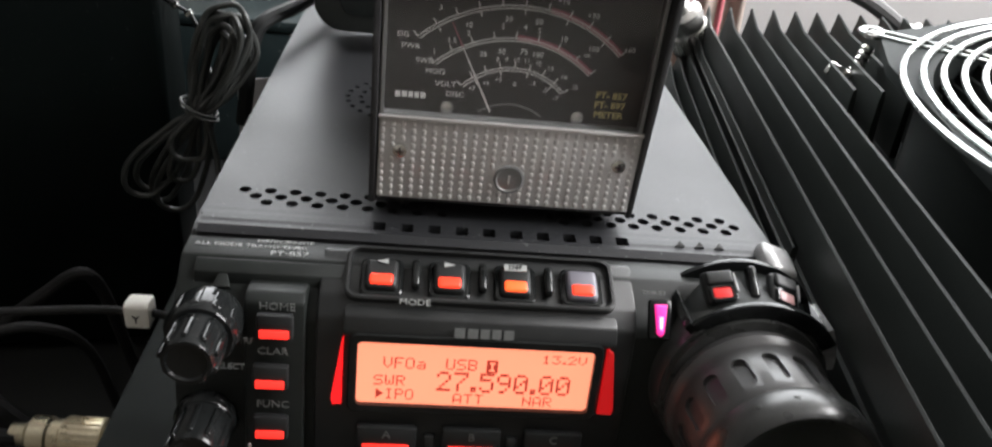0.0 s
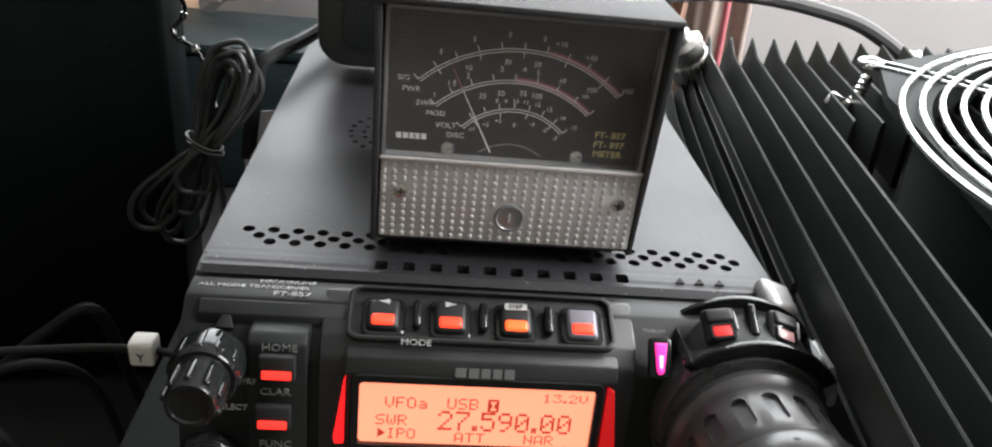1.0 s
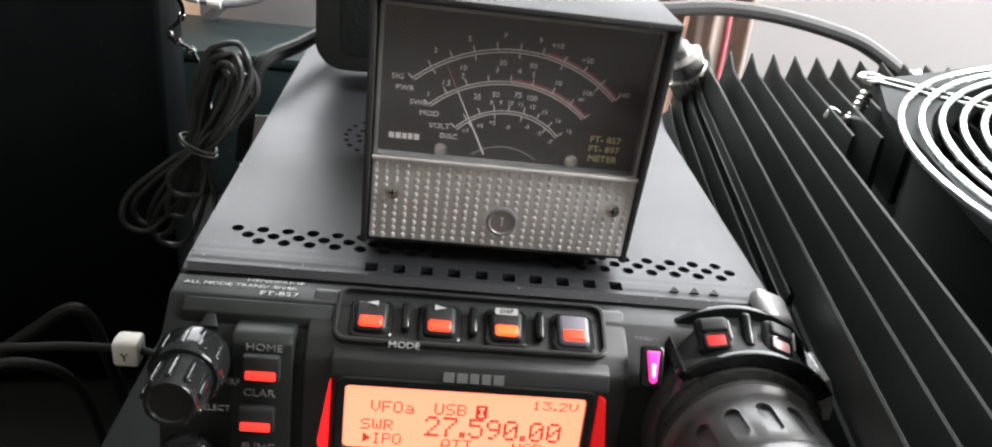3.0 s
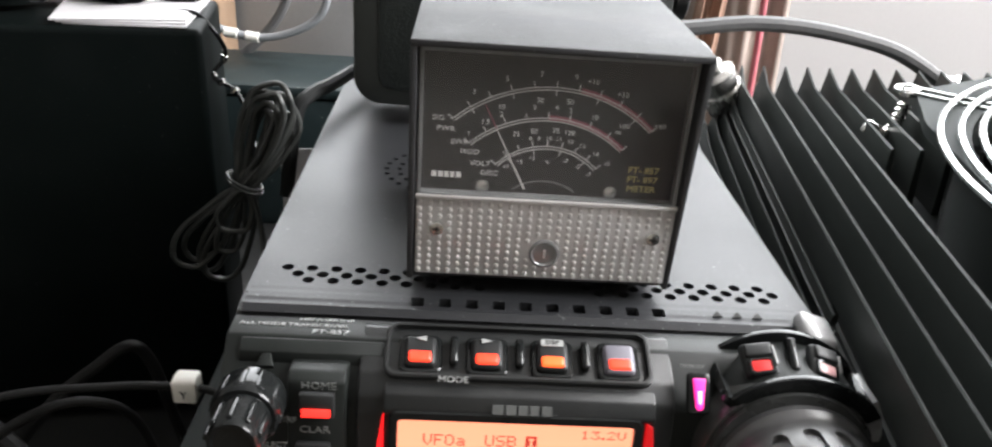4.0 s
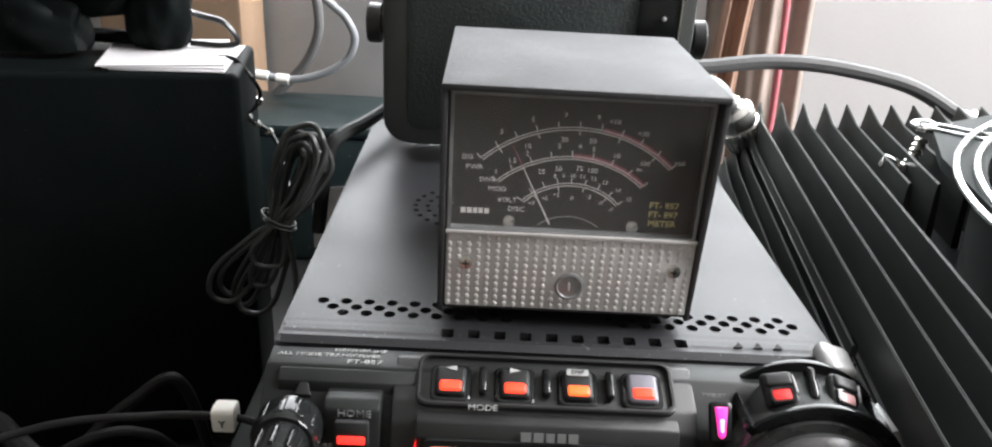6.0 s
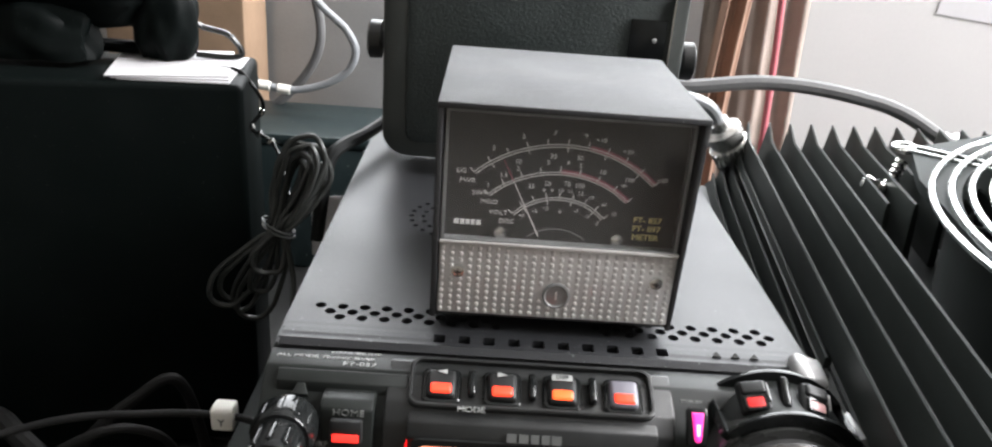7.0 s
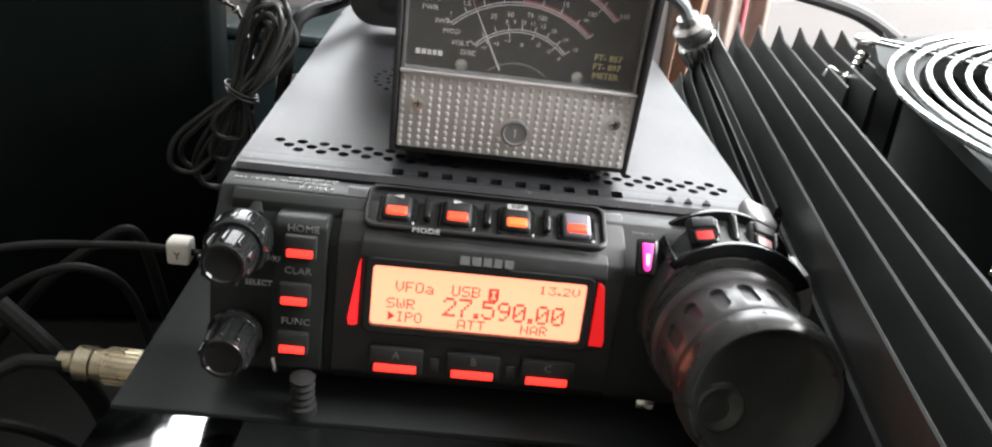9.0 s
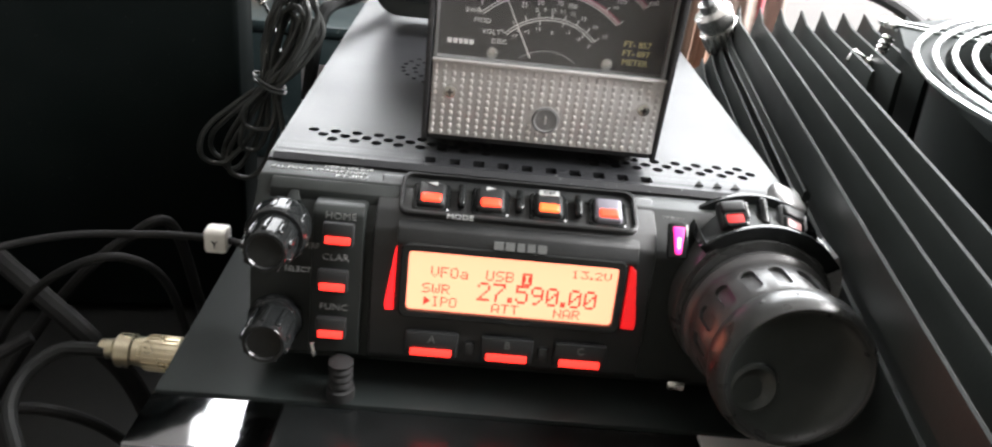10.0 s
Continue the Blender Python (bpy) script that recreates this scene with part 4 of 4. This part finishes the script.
def flange(top, thick):
    """A fan's end plate: straight beside the ribs, cut at the corner, with a round hole."""
    bm = bmesh.new()
    rings = []
    n = 144
    for inner, z in ((1, -thick), (0, -thick), (0, 0.0), (1, 0.0)):
        ring = []
        for k in range(n):
            a = 2 * math.pi * k / n
            c, sn = math.cos(a), math.sin(a)
            out = 0.190
            for nx, ny, dist in ((-0.9993, 0.0370, 0.1318), (-0.97, 0.243, 0.1405), (-0.50, 0.866, 0.1475), (-0.05, 0.9987, 0.150), (0.9993, 0.0, 0.140), (0.0, -1.0, 0.150)):
                if nx * c + ny * sn > 0.05:
                    out = min(out, dist / (nx * c + ny * sn))
            r = 0.1280 if inner else max(0.1305, out)
            ring.append(bm.verts.new(AMP @ Vector((FC[0] + r * c, FC[1] + r * sn, top + z))))
        rings.append(ring)
    rings.append(rings[0])
    for a, b in zip(rings, rings[1:]):
        for k in range(n):
            bm.faces.new((a[k], a[(k + 1) % n], b[(k + 1) % n], b[k]))
    bmesh.ops.recalc_face_normals(bm, faces=bm.faces[:])
    return bm


fan = part("fan_frame", flange(0.0112, 0.0042), M_FANTOP, amp, "matt black fan frame")
part("fan_flange", flange(-0.0270, 0.0050), M_FAN, fan)
part("fan_barrel", lathe([(0.1280, -0.0316), (0.1303, -0.0316), (0.1303, 0.0070), (0.1280, 0.0070), (0.1280, -0.0316)], AMP @ pose(FC[0], FC[1], 0), 96), M_FAN, fan)
part("fan_floor", lathe([(0, 0), (0.1276, 0), (0.1276, 0.001), (0, 0.001)], AMP @ pose(FC[0], FC[1], -0.0270), 64), M_FIN, fan)
part("fan_hub", lathe([(0, -0.026), (0.044, -0.026), (0.044, 0.004), (0.041, 0.006), (0, 0.006)], AMP @ pose(FC[0], FC[1], 0), 40), M_FAN, fan)
for k in range(7):
    part("fan_blade", rbox(0.080, 0.050, 0.0016, 0.0005, AMP @ pose(FC[0], FC[1], -0.0080, 0, 0, 360 * k / 7) @ pose(0.083, 0, 0, 28, 0, 0)), M_FAN, fan)
guard = part("fan_guard", lathe([(0.020, 0.0), (0.022, 0.001), (0.020, 0.002), (0.018, 0.001), (0.020, 0.0)], AMP @ pose(FC[0], FC[1], 0.0125), 32), M_CHROME, amp, "bright chrome wire fan guard")
for k in range(17):
    r = 0.1385 - 0.0066 * k
    ring = [AMP @ Vector((FC[0] + r * math.cos(2 * math.pi * q / 80), FC[1] + r * math.sin(2 * math.pi * q / 80), 0.0135)) for q in range(80)]
    part("guard_ring", tube(ring, 0.0012, 8, True), M_CHROME, guard)
for a in (50, 140.6, 230, 320):
    d = Vector((math.cos(radians(a)), math.sin(radians(a)), 0))
    side = Vector((-d.y, d.x, 0)) * 0.0036
    c = Vector((FC[0], FC[1], 0.0115))
    for s in (-1, 1):
        part("guard_spoke", tube([AMP @ (c + d * 0.02 + side * s * 0.4), AMP @ (c + d * 0.135 + side * s), AMP @ (c + d * 0.156 + side * s)], 0.0009, 8), M_CHROME, guard)
    loop = [AMP @ (c + d * 0.159 + Vector((math.cos(q * math.pi / 6), math.sin(q * math.pi / 6), 0)) * 0.0042) for q in range(12)]
    part("guard_eyelet", tube(loop, 0.0013, 8, True), M_CHROME, guard)
part("fixing_screw", lathe([(0, 0), (0.0036, 0), (0.0034, 0.0016), (0.0020, 0.0024), (0, 0.0026)], pose(0.159, 0.1335, 0.0262, 0, -4, 0), 20), M_STEEL, amp)
part("screw_thread", lathe([(0, 0)] + [(0.0024 + (0.0007 if k % 2 else 0), 0.0012 * k) for k in range(15)] + [(0, 0.0170)], pose(0.1555, 0.1335, 0.0060, -12, 20, 0), 16), M_NICKEL, amp, "bare threaded screw")
part("wing_nut", join(rbox(0.0120, 0.0030, 0.0060, 0.0012, pose(0.1490, 0.1325, 0.0105, 0, 25, 10)), rbox(0.0070, 0.0050, 0.0060, 0.0014, pose(0.1545, 0.1325, 0.0090, 0, 10, 10))), M_NICKEL, amp)
part("screw_thread", lathe([(0, 0)] + [(0.0010 + (0.00035 if k % 2 else 0), 0.0006 * k) for k in range(15)] + [(0, 0.0085)], pose(0.1160, -0.0462, 0.0105, -25, 30, 0), 16), M_BRASS, amp, "brass threaded screw")


# ---------------------------------------------------------------- cables
def cable(name, points, r, material, label, steps=12, n=10):
    ob = part(name, tube(smooth_path(points, steps), r, n), material)
    return tagged(ob, label, "cable")


def connector(name, label, m, length, r, material):
    """A round screw-on plug: knurled sleeve, collar and tail."""
    root = part(name, lathe([(0, 0), (r * 0.8, 0), (r * 0.8, length * 0.1), (r, length * 0.12), (r, length * 0.5), (r * 0.88, length * 0.52), (r * 0.88, length * 0.62),
                             (r * 0.98, length * 0.64), (r * 0.98, length * 0.8), (r * 0.6, length * 0.86), (r * 0.55, length), (0, length)], m, 28), material)
    for k in range(20):
        part("knurl", rbox(r * 0.16, r * 0.12, length * 0.34, r * 0.03, m @ pose(0, 0, 0, 0, 0, 18 * k) @ pose(0, r, length * 0.31)), material, root)
    return tagged(root, label, "connector")


connector("coax_plug", "bright nickel coaxial plug behind the radio", look((0.1135, 0.204, -0.0080), (0.0970, 0.2, 0.0150)) @ pose(0, 0, 0, 180, 0, 0), 0.030, 0.0100, M_NICKEL)
cable("pale_pigtail", [(0.0975, 0.2, 0.0145), (0.0925, 0.199, 0.0215), (0.0850, 0.197, 0.0260), (0.0740, 0.196, 0.0280), (0.060, 0.198, 0.026)], 0.0034, M_PALECABLE, "pale lead going into the nickel plug")
cable("coax_cable", [(0.050, 0.226, 0.020), (0.072, 0.222, 0.0262), (0.0894, 0.22, 0.0285), (0.118, 0.22, 0.0325), (0.1454, 0.22, 0.0324), (0.175, 0.22, 0.0285), (0.1988, 0.22, 0.0225), (0.2232, 0.22, 0.0102), (0.236, 0.22, 0.002)], 0.0040, M_GREYCABLE, "thick grey coaxial cable arching over the amplifier")
connector("amp_plug", "bright plug end on the grey coaxial cable", look((0.252, 0.222, -0.002), (0.23, 0.226, 0.008)) @ pose(0, 0, 0, 180, 0, 0), 0.026, 0.006, M_STEEL)

# bundled lead hanging between the radio and the black case
def teardrop(knot, tip, wide, seed):
    """A loop of lead that leaves a tie and comes back to it."""
    rnd = random.Random(seed)
    a, b = Vector(knot), Vector(tip)
    d = b - a
    side = Vector((-d.z, 0, d.x)).normalized()
    pts = []
    for k in range(14):
        q = 2 * math.pi * k / 14
        u = (1 - math.cos(q)) / 2
        w = wide * math.sin(q) * (0.30 + 0.85 * u)
        pts.append(a + d * u + side * w + Vector((rnd.uniform(-1, 1), rnd.uniform(-1, 1), rnd.uniform(-1, 1))) * 0.0007 + Vector((0, 0.002 * math.sin(q), 0)))
    return pts


KNOT = (-0.1062, 0.1150, -0.0215)
bundle = thing("bundled_lead", "thin black lead coiled in a tied bundle", "cable")
LOOPS = (((-0.0905, 0.116, 0.0200), 0.0105), ((-0.0915, 0.112, 0.0180), 0.0085), ((-0.0955, 0.119, 0.0165), 0.0100), ((-0.0935, 0.114, 0.0130), 0.0060), ((-0.0985, 0.117, 0.0100), 0.0085), ((-0.0955, 0.121, 0.0075), 0.0050), ((-0.0930, 0.118, 0.0160), 0.0040), ((-0.0890, 0.119, 0.0150), 0.0075), ((-0.0880, 0.121, 0.0110), 0.0095), ((-0.0900, 0.123, 0.0060), 0.0060), ((-0.1000, 0.121, 0.0120), 0.0070),
         ((-0.1335, 0.1135, -0.0580), 0.0105), ((-0.1305, 0.1160, -0.0565), 0.0080), ((-0.1135, 0.1110, -0.0410), 0.0080), ((-0.1215, 0.1175, -0.0670), 0.0100), ((-0.1260, 0.1190, -0.0640), 0.0065), ((-0.1165, 0.1150, -0.0520), 0.0060))
for n, (tip, wide) in enumerate(LOOPS):
    part("loop", tube(smooth_path(teardrop((KNOT[0] + 0.0012 * (n % 5 - 2), KNOT[1] + 0.001 * (n % 3 - 1), KNOT[2]), tip, wide, n), 6, True), 0.00115, 8, True), M_COIL, bundle)
for dz in (0.0, 0.0019):
    tie = [(KNOT[0] + 0.0066 * math.cos(q * math.pi / 8), KNOT[1] + 0.0052 * math.sin(q * math.pi / 8), KNOT[2] + dz - 0.0030 * math.cos(q * math.pi / 8)) for q in range(16)]
    part("tie", tube(tie, 0.0006, 8, True), M_COIL, bundle, "black wire tie")
part("lead_end", tube(smooth_path([(-0.104, 0.116, -0.024), (-0.100, 0.112, -0.044), (-0.0985, 0.098, -0.0575), (-0.0990, 0.080, -0.0578)], 8), 0.0012, 8), M_COIL, bundle)
cable("thick_lead", [(-0.0925, 0.1260, -0.030), (-0.0900, 0.1270, -0.010), (-0.0870, 0.1290, 0.0060), (-0.0830, 0.1340, 0.0110), (-0.076, 0.150, 0.0115), (-0.066, 0.185, 0.0110), (-0.055, 0.23, 0.006), (-0.05, 0.25, -0.02)], 0.0030, M_CABLE, "thick black lead behind the radio")
tagged(part("paper_slip", rbox(0.034, 0.0008, 0.030, 0.0002, pose(-0.0880, 0.174, BZ + 0.0155, -8, 0, 14)), M_PAPER, smooth=False), "white paper card standing on the grey box", "paper")

# tagged lead into the radio's side
cable("tagged_lead", [(-0.0780, 0.0060, -0.0390), (-0.0880, 0.0090, -0.0385), (-0.0970, 0.0105, -0.0380), (-0.1190, 0.0088, -0.0375), (-0.152, 0.0035, -0.040), (-0.20, -0.01, -0.055), (-0.26, -0.02, -0.09), (-0.30, 0.0, TABLE + 0.002)], 0.0012, M_OLDLEAD, "thin black lead with a white tag")
tag = part("cable_tag", extruded([(0.0070, -0.0415), (0.0068, -0.0340), (0.0090, -0.0332), (0.0140, -0.0340), (0.0142, -0.0415)], -0.1010, -0.0940, 0.0010), M_TAG)
tagged(tag, "white tape tag folded round a lead", "tag")
lettering("Y", 0.0035, pose(-0.0975, 0.0066, -0.038, 84, 0, 0), M_DARK, tag)

connector("brass_plug", "pale gold coaxial plug at the box's side", pose(-0.1050, 0.0005, -0.0780, 0, -90, -2), 0.030, 0.0058, M_BRASS)
tagged(part("box_socket", lathe([(0, 0), (0.0070, 0), (0.0070, 0.0035), (0.0050, 0.0040), (0, 0.0040)], pose(-0.1018, 0.0005, -0.0780, 0, -90, 0), 24), M_STEEL), "metal socket on the box's side", "socket")
cable("plug_lead", [(-0.1330, 0.0, -0.0780), (-0.1400, 0.0, -0.0780), (-0.1480, -0.001, -0.0787), (-0.1555, -0.008, -0.0830), (-0.1565, -0.018, -0.0890), (-0.1490, -0.030, -0.0955), (-0.137, -0.045, -0.118), (-0.125, -0.055, TABLE + 0.004), (-0.15, -0.07, TABLE + 0.004)], 0.0024, M_CABLE, "dark lead bending down from the gold plug")
LOOSE = (([(-0.26, 0.10, TABLE + 0.008), (-0.225, 0.075, -0.098), (-0.2000, 0.055, -0.0800), (-0.185, 0.042, -0.0776), (-0.1667, 0.031, -0.0831), (-0.1507, 0.022, -0.0890), (-0.138, 0.025, -0.112), (-0.130, 0.03, TABLE + 0.007)], 0.0038, "thick dark lead drooping beside the box"),
         ([(-0.1640, 0.012, -0.0840), (-0.1720, 0.007, -0.0880), (-0.1800, 0.001, -0.0925), (-0.195, -0.008, -0.108), (-0.21, -0.02, TABLE + 0.003)], 0.0024, "straight dark lead beside the box"),
         ([(-0.118, 0.07, TABLE + 0.004), (-0.125, 0.065, -0.10), (-0.132, 0.06, -0.062), (-0.146, 0.052, -0.066), (-0.162, 0.044, -0.080), (-0.182, 0.036, -0.108), (-0.21, 0.03, TABLE + 0.004)], 0.0022, "loose black lead beside the box"),
         ([(-0.112, 0.045, TABLE + 0.004), (-0.118, 0.040, -0.120), (-0.124, 0.034, -0.074), (-0.134, 0.026, -0.058), (-0.148, 0.020, -0.058), (-0.166, 0.018, -0.072), (-0.186, 0.022, -0.104), (-0.205, 0.03, TABLE + 0.003)], 0.0016, "thin black lead arching beside the box"),
         ([(-0.116, 0.014, TABLE + 0.003), (-0.126, 0.006, -0.132), (-0.140, -0.002, -0.108), (-0.158, -0.008, -0.098), (-0.176, -0.006, -0.108), (-0.190, 0.0, TABLE + 0.003)], 0.0020, "dark lead lying under the gold plug"))
for pts, r, words in LOOSE:
    cable("loose_lead", pts, r, M_OLDLEAD, words, 10, 10)["group"] = "loose leads beside the box"

# pale loop and dark lead by the wall
cable("pale_lead", [(-0.240, 0.395, -0.020), (-0.208, 0.4, -0.0300), (-0.173, 0.4, -0.0379), (-0.1452, 0.4, -0.0326), (-0.1260, 0.4, -0.0205), (-0.1200, 0.4, -0.0050), (-0.1260, 0.4, 0.0090), (-0.1349, 0.4, 0.0174), (-0.150, 0.4, 0.032), (-0.17, 0.41, 0.06), (-0.19, 0.43, 0.12), (-0.2, 0.5, 0.155)], 0.0029, M_PALECABLE, "pale grey cable curving up by the wall")
for x, z in ((-0.1890, -0.0352), (-0.1740, -0.0372)):
    tagged(part("cable_sleeve", lathe([(0.0028, 0), (0.0037, 0.0006), (0.0037, 0.0096), (0.0028, 0.0102)], pose(x - 0.005, 0.4, z, 0, 96, 0), 16), M_TAG), "white plastic sleeve on a pale cable", "cable sleeve")
cable("dark_wall_lead", [(-0.190, 0.42, -0.06), (-0.165, 0.42, -0.035), (-0.152, 0.42, -0.012), (-0.150, 0.42, 0.010), (-0.156, 0.42, 0.04), (-0.17, 0.43, 0.09), (-0.19, 0.5, 0.15)], 0.0036, M_GREYCABLE, "dark grey cable rising by the wall")
wire = cable("glinting_wire", [(-0.1440, 0.166, 0.0334), (-0.1340, 0.165, 0.0325), (-0.1252, 0.165, 0.0210), (-0.1252, 0.165, 0.0145), (-0.1290, 0.160, 0.0080), (-0.1195, 0.158, 0.0029), (-0.1130, 0.150, -0.0040), (-0.105, 0.13, -0.012)], 0.0009, M_GLOSS, "thin black wire over the case's edge, with beads for its glints")
# Bright beads added along the wire where its surface glints.
for x, y, z, ry in ((-0.1252, 0.165, 0.0145, 20), (-0.1290, 0.160, 0.0084, 60), (-0.1252, 0.159, 0.0058, 60), (-0.1195, 0.158, 0.0029, 55)):
    part("glint_bead", lathe([(0, -0.0016), (0.0013, -0.0015), (0.0014, 0.0), (0.0013, 0.0015), (0, 0.0016)], pose(x, y, z, 0, ry, 0), 14), M_STEEL, wire, "bright bead standing in for a glint")


# ---------------------------------------------------------------- things round the radio
black = thing("black_case", "glossy black equipment case beside the radio", "equipment case")
CASE_TOP = 0.0318
CASE_M = pose(-0.1270, 0.1440, 0, 0, 0, 9)
part("shell", rbox(0.42, 0.058, CASE_TOP - TABLE - 0.004, 0.003, CASE_M @ pose(-0.21, 0.029, (CASE_TOP + TABLE + 0.004) / 2), 3), M_BLACKMATTE, black)
for fx in (-0.4, -0.02):
    for fy in (0.012, 0.046):
        part("foot", lathe([(0, 0), (0.008, 0), (0.007, 0.006), (0, 0.006)], CASE_M @ pose(fx, fy, TABLE), 16), M_DARK, black)
clothlump = thing("black_bag", "crumpled soft black bag lying on the equipment case", "bag")
for cx, cy, cz, sx, sy, sz, seed in ((-0.246, 0.172, 0.076, 0.082, 0.024, 0.034, 1.0), (-0.222, 0.162, 0.041, 0.026, 0.012, 0.022, 4.0), (-0.170, 0.176, 0.051, 0.014, 0.012, 0.026, 7.0), (-0.192, 0.178, 0.0375, 0.030, 0.005, 0.0030, 9.0), (-0.196, 0.180, 0.071, 0.036, 0.018, 0.022, 11.0)):
    lump = bmesh.new()
    bmesh.ops.create_icosphere(lump, subdivisions=4, radius=1.0)
    for v in lump.verts:
        d = v.co.normalized()
        s = 1 + 0.20 * noise.noise(d * 2.1 + Vector((seed, 0, 0))) + 0.05 * noise.noise(d * 5.3 + Vector((seed, 0, 0)))
        v.co = Vector((cx + sx * d.x * s, cy + sy * d.y * s, max(CASE_TOP + 0.0028, cz + sz * d.z * s)))
    part("bag_fold", lump, M_BLACKMATTE, clothlump)
part("strap", tube(smooth_path([(-0.164, 0.176, 0.056), (-0.1560, 0.182, 0.0485), (-0.1445, 0.184, 0.0450), (-0.1385, 0.184, 0.0370), (-0.1430, 0.181, 0.0352), (-0.158, 0.178, 0.0362)], 8), 0.0014, 8), M_BLACKGLOSS, clothlump, "thin glossy black strap")
pp = thing("paper_stack", "white papers lying on the black case", "papers")
for k in range(3):
    part("sheet", rbox(0.046 + 0.002 * k, 0.050, 0.0006, 0, CASE_M @ pose(-0.0275 - 0.003 * k, 0.0275 + 0.001 * k, CASE_TOP + 0.0005 + 0.0008 * k, 0, 0, -3 + 4 * k)), M_PAPER, pp, smooth=False)
carton = thing("tan_carton", "tan cardboard box by the wall", "cardboard box")
part("carton_body", span(-0.320, -0.212, 0.435, 0.500, TABLE, 0.12, 0.002), M_TAN, carton)
# Grey panel added before the wall to darken its shaded part by the speaker.
board = thing("wall_shade_panel", "grey panel added at the wall for its shaded part", "board")
part("panel", rbox(0.300, 0.008, 0.290, 0.0015, pose(-0.082, 0.5115, TABLE + 0.1455, -1.5, 0, 0)), M_WALLSHADE, board)
bluebox = thing("dark_blue_case", "dark teal-grey case at the wall", "equipment case")
part("shell", span(-0.270, 0.02, 0.345, 0.428, TABLE, -0.064, 0.003), M_BLUEGREY, bluebox)
part("lid", span(-0.271, 0.021, 0.344, 0.429, -0.0635, -0.055, 0.003), M_BLUEGREY, bluebox)


def drape(name, x0, x1, y, z0, z1, folds, depth, material, label, seed):
    """A hanging cloth with uneven folds and real thickness."""
    rnd = random.Random(seed)
    bm = bmesh.new()
    nx, nz = 60, 12
    ph = rnd.uniform(0, 6)
    front_v, back_v = [], []
    for store, off in ((front_v, 0), (back_v, 0.003)):
        for j in range(nz + 1):
            row = []
            for i in range(nx + 1):
                u = i / nx
                w = j / nz
                f = math.sin(ph + folds * 2 * math.pi * (u + 0.03 * math.sin(3 * w + ph))) + 0.4 * math.sin(2.3 * folds * 2 * math.pi * u + 1.7 * w)
                row.append(bm.verts.new((x0 + (x1 - x0) * u + 0.004 * math.sin(4 * w + ph), y + off + depth * f, z0 + (z1 - z0) * w)))
            store.append(row)
    for store, flip in ((front_v, False), (back_v, True)):
        for a, b in zip(store, store[1:]):
            for i in range(nx):
                q = (a[i], a[i + 1], b[i + 1], b[i])
                bm.faces.new(q[::-1] if flip else q)
    ob = part(name, bm, material)
    return tagged(ob, label, "cloth")


drape("sill_cloth", 0.160, 0.246, 0.490, TABLE + 0.001, 0.142, 2.6, 0.004, M_CURTAIN, "grey-brown cloth hanging in folds under the window", 3)
drape("orange_cloth", 0.165, 0.190, 0.474, TABLE + 0.001, 0.142, 1.6, 0.005, M_ORANGE, "orange-brown cloth strip in front of the grey-brown cloth", 5)
cable("red_cord", [(0.220, 0.466, TABLE + 0.002), (0.219, 0.466, -0.08), (0.2145, 0.466, 0.0), (0.2107, 0.466, 0.046), (0.207, 0.467, 0.10), (0.204, 0.474, 0.139)], 0.0028, M_PINK, "red cord hanging by the cloth")
notice = part("notice", rbox(0.21, 0.0007, 0.090, 0, pose(0.4745, 0.5195, 0.073, 0, 5.5, 0)), M_PAPER, smooth=False)
tagged(notice, "white sheet of paper on the wall", "paper")
